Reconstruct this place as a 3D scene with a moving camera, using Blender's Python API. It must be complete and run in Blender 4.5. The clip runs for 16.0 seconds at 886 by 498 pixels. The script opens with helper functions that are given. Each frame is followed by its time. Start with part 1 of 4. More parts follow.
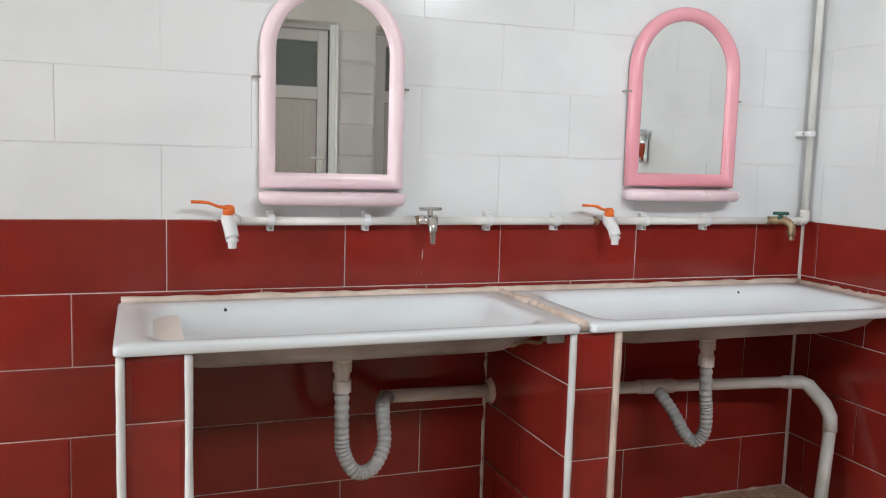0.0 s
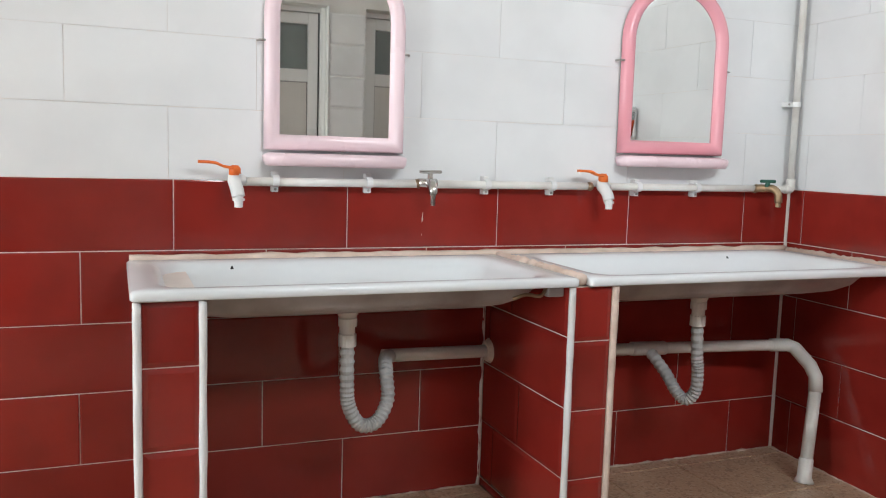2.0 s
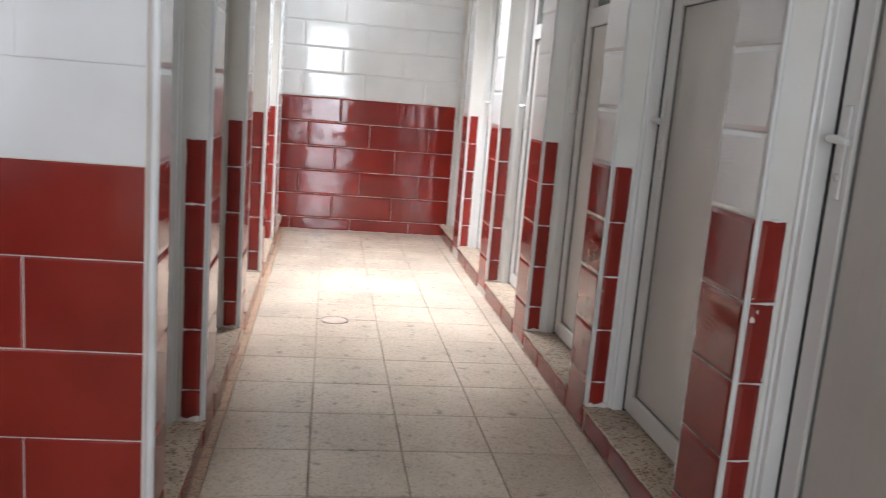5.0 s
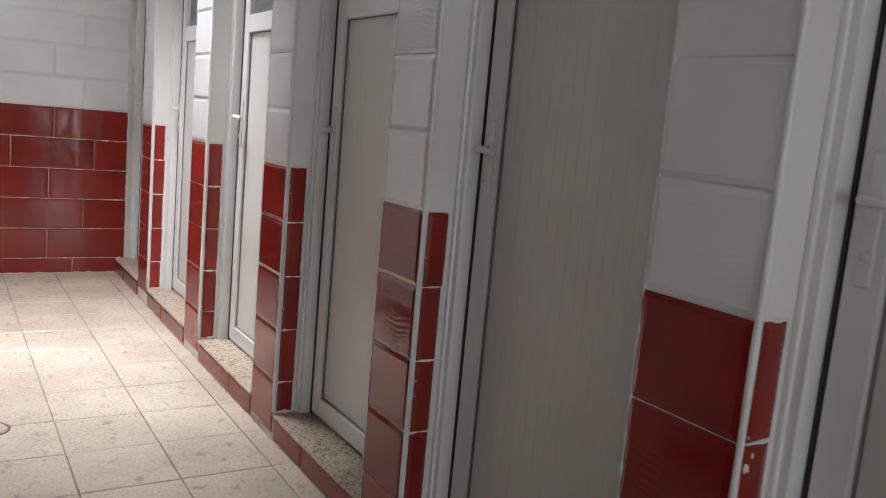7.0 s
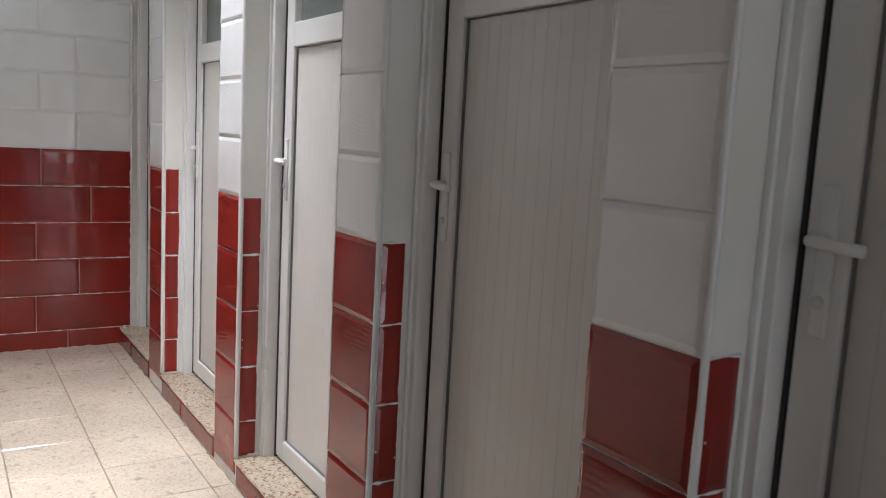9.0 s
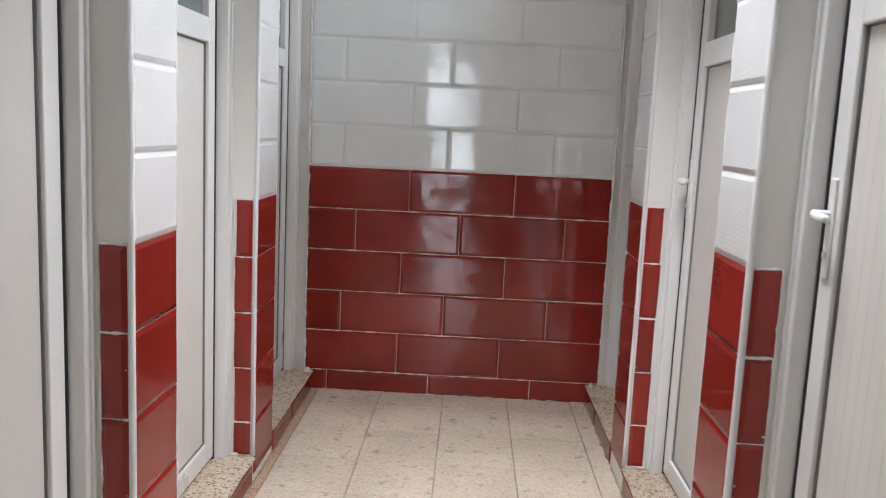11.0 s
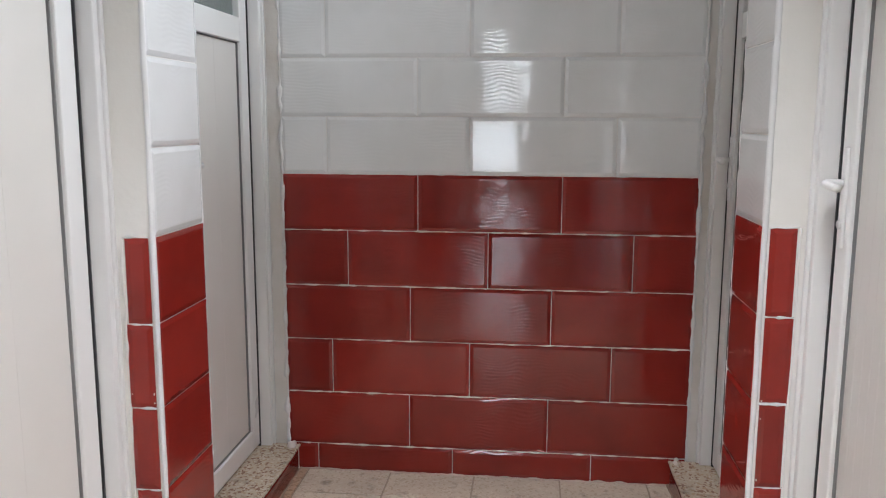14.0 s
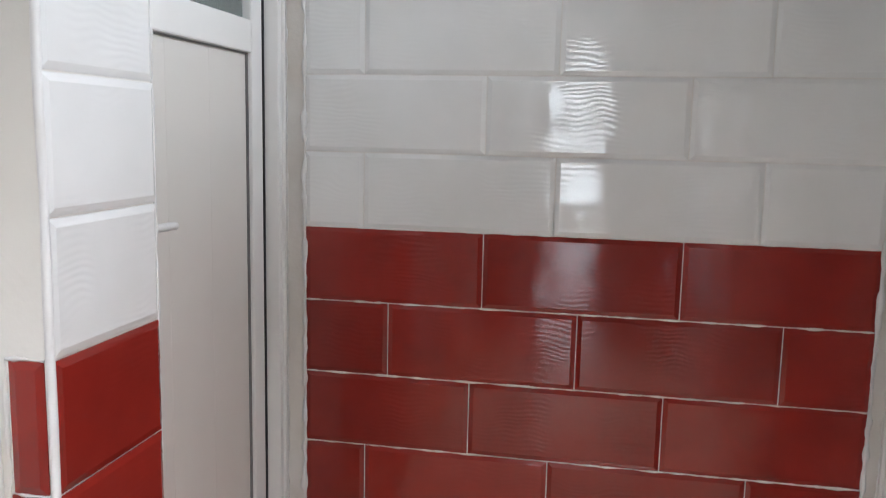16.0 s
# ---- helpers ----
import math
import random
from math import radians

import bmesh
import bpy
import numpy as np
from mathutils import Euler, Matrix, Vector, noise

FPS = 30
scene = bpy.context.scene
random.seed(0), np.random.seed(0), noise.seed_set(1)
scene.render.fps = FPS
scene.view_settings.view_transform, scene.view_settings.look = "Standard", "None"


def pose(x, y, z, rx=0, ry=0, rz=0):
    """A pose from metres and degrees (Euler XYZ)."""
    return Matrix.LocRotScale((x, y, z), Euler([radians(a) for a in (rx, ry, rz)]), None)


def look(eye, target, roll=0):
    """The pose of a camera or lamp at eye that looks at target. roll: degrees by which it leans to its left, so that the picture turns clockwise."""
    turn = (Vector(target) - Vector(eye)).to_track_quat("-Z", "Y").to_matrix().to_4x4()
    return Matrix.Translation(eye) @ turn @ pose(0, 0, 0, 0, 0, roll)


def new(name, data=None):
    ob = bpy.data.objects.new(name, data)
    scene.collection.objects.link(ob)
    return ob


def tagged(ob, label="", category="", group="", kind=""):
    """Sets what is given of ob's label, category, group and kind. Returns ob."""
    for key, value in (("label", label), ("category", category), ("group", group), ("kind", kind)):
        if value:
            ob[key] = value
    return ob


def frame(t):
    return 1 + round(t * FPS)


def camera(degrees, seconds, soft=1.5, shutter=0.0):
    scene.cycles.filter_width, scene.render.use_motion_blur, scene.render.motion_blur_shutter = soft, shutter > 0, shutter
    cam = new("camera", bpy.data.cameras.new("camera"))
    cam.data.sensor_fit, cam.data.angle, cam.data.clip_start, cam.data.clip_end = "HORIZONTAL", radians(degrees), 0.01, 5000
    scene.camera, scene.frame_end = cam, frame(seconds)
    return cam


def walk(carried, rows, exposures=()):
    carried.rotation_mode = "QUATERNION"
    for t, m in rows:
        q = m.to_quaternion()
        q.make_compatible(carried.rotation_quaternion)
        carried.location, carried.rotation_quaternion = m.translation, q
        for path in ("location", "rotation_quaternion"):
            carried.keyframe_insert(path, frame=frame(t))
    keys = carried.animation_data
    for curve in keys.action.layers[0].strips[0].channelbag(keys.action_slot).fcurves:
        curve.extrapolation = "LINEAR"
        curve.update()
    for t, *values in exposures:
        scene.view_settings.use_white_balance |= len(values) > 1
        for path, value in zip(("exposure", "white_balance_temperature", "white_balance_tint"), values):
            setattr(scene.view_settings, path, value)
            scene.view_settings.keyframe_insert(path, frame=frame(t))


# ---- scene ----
cam = camera(56.3, 16.0, soft=1.1, shutter=0.2)
PATH = [
    (0, (1.001, 0.754, 1.188), (1.691, 2.618, 0.97), 1.7),
    (0.5, (0.952, 0.744, 1.134), (1.656, 2.609, 0.976), 1.4),
    (1, (0.93, 0.698, 1.087), (1.658, 2.546, 0.857), 2.0),
    (1.5, (0.929, 0.7, 1.082), (1.652, 2.552, 0.87), 2.1),
    (2, (0.924, 0.705, 1.085), (1.657, 2.552, 0.863), 1.7),
    (2.5, (0.941, 0.73, 1.068), (1.697, 2.565, 0.822), 1.2),
    (3, (0.923, 0.886, 1.087), (2.134, 2.447, 0.779), 2.8),
    (3.5, (0.959, 0.951, 1.166), (2.664, 1.943, 0.835), 3.1),
    (4, (1.081, 1.012, 1.169), (2.981, 1.523, 0.811), 4.3),
    (4.5, (1.344, 1.087, 1.18), (3.303, 1.248, 0.812), 3.6),
    (5, (1.469, 1.211, 1.191), (3.414, 0.921, 0.827), 4.6),
    (7.5, (2.759, 1.287, 1.249), (4.411, 0.197, 0.959), 4.1),
    (8, (3.019, 1.188, 1.274), (4.674, 0.099, 0.996), 2.3),
    (8.5, (3.257, 1.134, 1.255), (4.937, 0.081, 0.989), 2.9),
    (9, (3.54, 1.104, 1.276), (5.224, 0.059, 1.007), 3.1),
    (9.5, (3.781, 0.999, 1.273), (5.592, 0.196, 0.997), 2.1),
    (10, (4.042, 0.857, 1.298), (5.981, 0.458, 1.018), 2.1),
    (12.5, (4.989, 0.817, 1.309), (6.954, 1.031, 1.002), 1.9),
    (13, (5.137, 0.8, 1.31), (7.103, 1.008, 1.004), 0.4),
    (13.5, (5.371, 0.747, 1.31), (7.338, 0.953, 1.011), 1.0),
    (14, (5.571, 0.72, 1.296), (7.535, 0.929, 0.983), 0.2),
    (14.5, (5.843, 0.772, 1.293), (7.807, 0.981, 0.979), -0.2),
    (15, (6.075, 0.759, 1.304), (8.023, 1.07, 0.98), 1.1),
    (15.5, (6.236, 0.785, 1.31), (8.173, 1.144, 0.963), 1.3),
    (16, (6.33, 0.818, 1.357), (8.275, 1.189, 1.077), 1.2),
]
STOPS = [(0, 0.35), (1.0, 0.4), (2.5, 0.5), (3.0, 0.65), (3.5, 0.55), (4.0, 0.2), (4.5, 0.05), (5.0, -0.02), (7.5, -0.65), (9.0, -0.8), (10.0, -0.8), (12.5, -0.82), (15.0, -0.65), (16.0, -0.6)]
EXPOSURE = [(t, v, *((6550, 10) if t < 4.2 else (6260, 12.5))) for t, v in STOPS]
walk(cam, [(t, look(eye, target, roll)) for t, eye, target, roll in PATH], EXPOSURE)

# ---- world, large lights ----
world = bpy.data.worlds.new("world")
scene.world = world
world.use_nodes = True
wn = world.node_tree.nodes
sky = wn.new("ShaderNodeTexSky")
sky.sky_type, sky.sun_disc = "NISHITA", False
sky.sun_elevation, sky.sun_rotation = radians(25), radians(180)
world.node_tree.links.new(sky.outputs[0], wn["Background"].inputs[0])
wn["Background"].inputs[1].default_value = 0.12
sun = new("sun", bpy.data.lights.new("sun", "SUN"))
sun.data.energy, sun.data.angle, sun.data.color = 3.0, radians(0.5), (1, 0.95, 0.88)
sun.matrix_world = look((0, -8, 3.7), (0, 0, 0))


def opening_lamp(name, m, sx, sy, watts, colour, spread=180):
    """Area lamp as daylight in an opening; the fill lamps stand in added openings."""
    d = bpy.data.lights.new(name, "AREA")
    d.shape, d.size, d.size_y, d.energy, d.color, d.spread = "RECTANGLE", sx, sy, watts, colour, radians(spread)
    o = new(name, d)
    o.matrix_world = m
    return o


opening_lamp("daylight_entrance", look((-3.56, 1.25, 1.35), (4, 1.25, 1.3)), 0.8, 2.1, 110, (0.87, 0.95, 1.0))
# added weak fill for the wash area, no known window there
opening_lamp("fill_washroom", look((-3.56, 2.4, 1.9), (3, 2.4, 1.5)), 1.0, 0.9, 5, (0.88, 0.95, 1.0))
opening_lamp("daylight_clerestory", look((7.45, 0.0, 2.42), (7.45, 2.1, 1.5)), 1.2, 0.42, 17, (0.9, 0.96, 1.0), 92)
# added unseen fill from high on the south side, brightens the trough wall
opening_lamp("fill_sink_wall", look((2.3, 0.1, 2.46), (2.3, 2.1, 1.5)), 1.6, 0.34, 14, (0.88, 0.95, 1.0), 100)
# added unseen overhead fill, brightens the passage floor and end wall
opening_lamp("fill_overhead", look((6.28, 0.72, 2.86), (6.55, 0.88, 0)), 1.6, 0.3, 98, (0.98, 0.985, 1.0), 84)

# ---- materials ----


def base_material(name):
    m = bpy.data.materials.new(name)
    m.use_nodes = True
    return m, m.node_tree.nodes, m.node_tree.links, m.node_tree.nodes["Principled BSDF"]


def surface(name, colour, dark, rough=0.5, scale=3.0, fine=60.0, bump=0.1, metal=0.0, tone=0.06, rough_var=0.1, coat=0.0):
    """Colour with stains at a large scale, grain at a small one, and a tone of its own for each piece."""
    m, n, l, b = base_material(name)
    geo = n.new("ShaderNodeNewGeometry")
    big, small = n.new("ShaderNodeTexNoise"), n.new("ShaderNodeTexNoise")
    big.inputs["Scale"].default_value, big.inputs["Detail"].default_value = scale, 5
    small.inputs["Scale"].default_value, small.inputs["Detail"].default_value = fine, 3
    for t in (big, small):
        l.new(geo.outputs["Position"], t.inputs["Vector"])
    ramp = n.new("ShaderNodeValToRGB")
    ramp.color_ramp.elements[0].position, ramp.color_ramp.elements[1].position = 0.32, 0.62
    ramp.color_ramp.elements[0].color, ramp.color_ramp.elements[1].color = (*dark, 1), (*colour, 1)
    l.new(big.outputs[0], ramp.inputs[0])
    info = n.new("ShaderNodeObjectInfo")
    span = n.new("ShaderNodeMapRange")
    span.inputs[3].default_value, span.inputs[4].default_value = 1 - tone, 1 + tone
    l.new(info.outputs["Random"], span.inputs[0])
    hsv = n.new("ShaderNodeHueSaturation")
    l.new(ramp.outputs[0], hsv.inputs["Color"])
    l.new(span.outputs[0], hsv.inputs["Value"])
    l.new(hsv.outputs[0], b.inputs["Base Color"])
    rr = n.new("ShaderNodeMapRange")
    rr.inputs[3].default_value, rr.inputs[4].default_value = max(0.02, rough - rough_var), rough + rough_var
    l.new(big.outputs[0], rr.inputs[0])
    l.new(rr.outputs[0], b.inputs["Roughness"])
    bm_ = n.new("ShaderNodeBump")
    bm_.inputs["Strength"].default_value, bm_.inputs["Distance"].default_value = bump, 0.002
    l.new(small.outputs[0], bm_.inputs["Height"])
    l.new(bm_.outputs[0], b.inputs["Normal"])
    b.inputs["Metallic"].default_value = metal
    b.inputs["Coat Weight"].default_value = coat
    return m


def glaze(name, colour, dark, rough=0.13, tone=0.12, comb=0.27):
    """Glazed ceramic with a faint combed wave in the glaze, water marks and wear."""
    m, n, l, b = base_material(name)
    geo = n.new("ShaderNodeNewGeometry")
    big = n.new("ShaderNodeTexNoise")
    big.inputs["Scale"].default_value, big.inputs["Detail"].default_value = 5.0, 6
    l.new(geo.outputs["Position"], big.inputs["Vector"])
    ramp = n.new("ShaderNodeValToRGB")
    ramp.color_ramp.elements[0].position, ramp.color_ramp.elements[1].position = 0.3, 0.6
    ramp.color_ramp.elements[0].color, ramp.color_ramp.elements[1].color = (*dark, 1), (*colour, 1)
    l.new(big.outputs[0], ramp.inputs[0])
    info = n.new("ShaderNodeObjectInfo")
    span = n.new("ShaderNodeMapRange")
    span.inputs[3].default_value, span.inputs[4].default_value = 1 - tone, 1 + tone
    l.new(info.outputs["Random"], span.inputs[0])
    hsv = n.new("ShaderNodeHueSaturation")
    l.new(ramp.outputs[0], hsv.inputs["Color"])
    l.new(span.outputs[0], hsv.inputs["Value"])
    l.new(hsv.outputs[0], b.inputs["Base Color"])
    smear = n.new("ShaderNodeTexNoise")
    smear.inputs["Scale"].default_value, smear.inputs["Detail"].default_value = 9.0, 4
    l.new(geo.outputs["Position"], smear.inputs["Vector"])
    rr = n.new("ShaderNodeMapRange")
    rr.inputs[1].default_value, rr.inputs[2].default_value = 0.35, 0.7
    rr.inputs[3].default_value, rr.inputs[4].default_value = rough * 0.7, rough * 1.8
    l.new(smear.outputs[0], rr.inputs[0])
    l.new(rr.outputs[0], b.inputs["Roughness"])
    wave = n.new("ShaderNodeTexWave")
    wave.bands_direction = "Z"
    wave.inputs["Scale"].default_value, wave.inputs["Distortion"].default_value = 25.0, 15.0
    wave.inputs["Detail"].default_value, wave.inputs["Detail Scale"].default_value = 1.0, 0.35
    l.new(geo.outputs["Position"], wave.inputs["Vector"])
    slow = n.new("ShaderNodeTexNoise")
    slow.inputs["Scale"].default_value = 3.5
    l.new(geo.outputs["Position"], slow.inputs["Vector"])
    b1, b2 = n.new("ShaderNodeBump"), n.new("ShaderNodeBump")
    b1.inputs["Strength"].default_value, b1.inputs["Distance"].default_value = comb, 0.001
    b2.inputs["Strength"].default_value, b2.inputs["Distance"].default_value = 0.25, 0.008
    patch, span2, ripple = n.new("ShaderNodeTexNoise"), n.new("ShaderNodeMapRange"), n.new("ShaderNodeMath")
    patch.inputs["Scale"].default_value = 6.0
    span2.inputs[1].default_value, span2.inputs[2].default_value = 0.46, 0.66
    ripple.operation = "MULTIPLY"
    l.new(geo.outputs["Position"], patch.inputs["Vector"])
    l.new(patch.outputs[0], span2.inputs[0])
    l.new(wave.outputs["Fac"], ripple.inputs[0])
    l.new(span2.outputs[0], ripple.inputs[1])
    l.new(ripple.outputs[0], b1.inputs["Height"])
    l.new(slow.outputs[0], b2.inputs["Height"])
    l.new(b1.outputs[0], b2.inputs["Normal"])
    l.new(b2.outputs[0], b.inputs["Normal"])
    return m


def terrazzo(name, ground, chips, rough, tone=0.05):
    """Cement ground with stone chips of several colours, and dirt."""
    m, n, l, b = base_material(name)
    geo = n.new("ShaderNodeNewGeometry")
    cell = n.new("ShaderNodeTexVoronoi")
    cell.inputs["Scale"].default_value = 125
    l.new(geo.outputs["Position"], cell.inputs["Vector"])
    ramp = n.new("ShaderNodeValToRGB")
    e = ramp.color_ramp.elements
    e[0].position, e[0].color = 0.0, (*chips[0], 1)
    e[1].position, e[1].color = 0.16, (*chips[1], 1)
    for p, c in ((0.3, ground), (0.75, ground), (0.88, chips[2])):
        k = e.new(p)
        k.color = (*c, 1)
    ramp.color_ramp.interpolation = "CONSTANT"
    sep = n.new("ShaderNodeSeparateColor")
    l.new(cell.outputs["Color"], sep.inputs[0])
    l.new(sep.outputs[0], ramp.inputs[0])
    dirt = n.new("ShaderNodeTexNoise")
    dirt.inputs["Scale"].default_value, dirt.inputs["Detail"].default_value = 2.2, 7
    l.new(geo.outputs["Position"], dirt.inputs["Vector"])
    dr = n.new("ShaderNodeMapRange")
    dr.inputs[1].default_value, dr.inputs[2].default_value = 0.35, 0.65
    dr.inputs[3].default_value, dr.inputs[4].default_value = 0.84, 1.06
    l.new(dirt.outputs[0], dr.inputs[0])
    info = n.new("ShaderNodeObjectInfo")
    span = n.new("ShaderNodeMapRange")
    span.inputs[3].default_value, span.inputs[4].default_value = 1 - tone, 1 + tone
    l.new(info.outputs["Random"], span.inputs[0])
    spots, sr, both = n.new("ShaderNodeTexNoise"), n.new("ShaderNodeMapRange"), n.new("ShaderNodeMath")
    spots.inputs["Scale"].default_value, spots.inputs["Detail"].default_value = 17.0, 8
    l.new(geo.outputs["Position"], spots.inputs["Vector"])
    sr.inputs[1].default_value, sr.inputs[2].default_value = 0.6, 0.74
    sr.inputs[3].default_value, sr.inputs[4].default_value = 1.0, 0.55
    l.new(spots.outputs[0], sr.inputs[0])
    both.operation = "MULTIPLY"
    l.new(dr.outputs[0], both.inputs[0])
    l.new(sr.outputs[0], both.inputs[1])
    mul = n.new("ShaderNodeMath")
    mul.operation = "MULTIPLY"
    l.new(both.outputs[0], mul.inputs[0])
    l.new(span.outputs[0], mul.inputs[1])
    hsv = n.new("ShaderNodeHueSaturation")
    l.new(ramp.outputs[0], hsv.inputs["Color"])
    l.new(mul.outputs[0], hsv.inputs["Value"])
    l.new(hsv.outputs[0], b.inputs["Base Color"])
    rr = n.new("ShaderNodeMapRange")
    rr.inputs[3].default_value, rr.inputs[4].default_value = rough - 0.12, rough + 0.18
    l.new(dirt.outputs[0], rr.inputs[0])
    l.new(rr.outputs[0], b.inputs["Roughness"])
    bp = n.new("ShaderNodeBump")
    bp.inputs["Strength"].default_value, bp.inputs["Distance"].default_value = 0.15, 0.001
    l.new(cell.outputs["Distance"], bp.inputs["Height"])
    l.new(bp.outputs[0], b.inputs["Normal"])
    return m


def glass_like(name, colour, rough, transmission):
    m, n, l, b = base_material(name)
    b.inputs["Base Color"].default_value = (*colour, 1)
    b.inputs["Transmission Weight"].default_value = transmission
    tex, bp, geo = n.new("ShaderNodeTexVoronoi"), n.new("ShaderNodeBump"), n.new("ShaderNodeNewGeometry")
    tex.inputs["Scale"].default_value = 120
    bp.inputs["Strength"].default_value, bp.inputs["Distance"].default_value = 0.5, 0.002
    l.new(geo.outputs["Position"], tex.inputs["Vector"])
    l.new(tex.outputs["Distance"], bp.inputs["Height"])
    if rough > 0.1:
        l.new(bp.outputs[0], b.inputs["Normal"])
    b.inputs["Roughness"].default_value = rough
    return m


RED = glaze("red_glaze", (0.255, 0.0205, 0.0145), (0.2, 0.016, 0.0115), rough=0.055)
WHITE = glaze("white_glaze", (0.74, 0.745, 0.745), (0.69, 0.695, 0.69), rough=0.04, tone=0.015)
RED_FLAT = glaze("flat_red_glaze", (0.25, 0.021, 0.015), (0.2, 0.017, 0.012), rough=0.12, comb=0.015)
WHITE_FLAT = glaze("flat_white_glaze", (0.74, 0.745, 0.75), (0.69, 0.695, 0.70), rough=0.1, tone=0.015, comb=0.015)
GROUT = surface("grout", (0.80, 0.73, 0.68), (0.66, 0.57, 0.5), 0.85, 4, 90, 0.6)
GROUTW = surface("white_grout", (0.76, 0.74, 0.71), (0.66, 0.62, 0.57), 0.85, 5, 90, 0.5)
PLASTER = surface("painted_plaster", (0.80, 0.79, 0.76), (0.73, 0.71, 0.66), 0.7, 2.5, 70, 0.35)
CEIL = surface("ceiling_paint", (0.78, 0.77, 0.74), (0.7, 0.69, 0.66), 0.8, 1.5, 50, 0.3)
FLOOR = terrazzo("terrazzo", (0.70, 0.61, 0.49), ((0.60, 0.505, 0.39), (0.67, 0.575, 0.46), (0.74, 0.66, 0.55)), 0.16)
FLOORB = terrazzo("stained_terrazzo", (0.53, 0.37, 0.25), ((0.38, 0.25, 0.16), (0.47, 0.325, 0.215), (0.57, 0.44, 0.32)), 0.36)
SILL = terrazzo("sill_terrazzo", (0.53, 0.45, 0.345), ((0.26, 0.14, 0.09), (0.45, 0.33, 0.22), (0.6, 0.54, 0.46)), 0.45)
JOINT = surface("floor_joint", (0.40, 0.33, 0.25), (0.27, 0.21, 0.155), 0.9, 6, 80, 0.5)
PVC = surface("white_pvc", (0.80, 0.80, 0.79), (0.75, 0.745, 0.73), 0.3, 2, 120, 0.04, rough_var=0.07)
PANEL = surface("door_panel_pvc", (0.68, 0.66, 0.63), (0.63, 0.61, 0.575), 0.34, 2, 100, 0.05, rough_var=0.06)
GASKET = surface("black_gasket", (0.03, 0.03, 0.035), (0.02, 0.02, 0.02), 0.6)
GREYGASKET = surface("grey_gasket", (0.2, 0.2, 0.2), (0.16, 0.16, 0.16), 0.6)
BEAD = surface("white_bead", (0.74, 0.74, 0.74), (0.66, 0.65, 0.63), 0.35, 8, 90, 0.08)
BEADPINK = surface("mortar_bead", (0.66, 0.53, 0.45), (0.5, 0.38, 0.31), 0.8, 12, 120, 0.6)
ENAMEL = surface("white_enamel", (0.76, 0.79, 0.81), (0.72, 0.745, 0.76), 0.16, 3, 60, 0.03, rough_var=0.05)
BELLY = surface("grey_steel_underside", (0.42, 0.395, 0.39), (0.25, 0.225, 0.215), 0.5, 7, 60, 0.2)
PLUMB = surface("plumbing_plastic", (0.79, 0.775, 0.74), (0.66, 0.63, 0.58), 0.4, 9, 80, 0.08)
HOSE = surface("grey_hose", (0.52, 0.53, 0.53), (0.40, 0.40, 0.39), 0.45, 12, 90, 0.1)
PINKPALE = surface("pale_pink_plastic", (0.82, 0.64, 0.68), (0.79, 0.6, 0.64), 0.28, 3, 90, 0.03, rough_var=0.05)
PINK = surface("pink_plastic", (0.77, 0.35, 0.40), (0.74, 0.31, 0.36), 0.26, 3, 90, 0.03, rough_var=0.05)
ORANGE = surface("orange_plastic", (0.80, 0.16, 0.02), (0.7, 0.12, 0.015), 0.35, 10, 90, 0.05)
GREEN = surface("green_plastic", (0.02, 0.10, 0.07), (0.015, 0.06, 0.04), 0.4)
CHROME = surface("chrome", (0.72, 0.71, 0.69), (0.5, 0.48, 0.45), 0.18, 20, 120, 0.05, metal=1.0)
BRASS = surface("tarnished_brass", (0.35, 0.25, 0.15), (0.2, 0.13, 0.08), 0.45, 20, 120, 0.2, metal=0.7)
# near-black colour that stands for the shade inside small holes
HOLE_SHADE = surface("hole_shade", (0.02, 0.018, 0.015), (0.01, 0.01, 0.01), 0.7)
SOAP = surface("orange_soap", (0.62, 0.09, 0.03), (0.55, 0.07, 0.025), 0.2, 9, 90, 0.02)
FROST = glass_like("frosted_glass", (0.55, 0.62, 0.60), 0.25, 0.75)
CLEAR = glass_like("clear_plastic", (0.88, 0.88, 0.88), 0.05, 0.75)
MIRROR, mn_, ml_, mb_ = base_material("mirror_glass")
mb_.inputs["Metallic"].default_value, mb_.inputs["Roughness"].default_value = 1.0, 0.015
mb_.inputs["Base Color"].default_value = (0.86, 0.88, 0.87, 1)
IRON = surface("worn_steel", (0.45, 0.43, 0.4), (0.25, 0.22, 0.2), 0.4, 25, 120, 0.2, metal=0.8)

# ---- mesh helpers ----


def link_mesh(name, bm, material, smooth=False):
    me = bpy.data.meshes.new(name)
    bmesh.ops.recalc_face_normals(bm, faces=bm.faces)
    for f in bm.faces:
        f.smooth = smooth
    bm.to_mesh(me)
    bm.free()
    me.materials.append(material)
    return me


def thing(name, label, category, m=None, group="", kind=""):
    o = new(name)
    o.empty_display_size = 0.05
    if m is not None:
        o.matrix_world = m
    return tagged(o, label, category, group, kind)


def part(name, bm, material, parent, label="", smooth=False):
    o = new(name, link_mesh(name, bm, material, smooth))
    o.parent = parent
    return tagged(o, label)


def box(bm, x0, x1, y0, y1, z0, z1, bevel=0.0):
    r = bmesh.ops.create_cube(bm, size=1, matrix=Matrix.Translation(((x0 + x1) / 2, (y0 + y1) / 2, (z0 + z1) / 2)) @ Matrix.Diagonal((x1 - x0, y1 - y0, z1 - z0, 1)))
    if bevel:
        edges = list({e for v in r["verts"] for e in v.link_edges})
        bmesh.ops.bevel(bm, geom=edges, offset=bevel, segments=2, affect="EDGES", profile=0.5)
    return bm


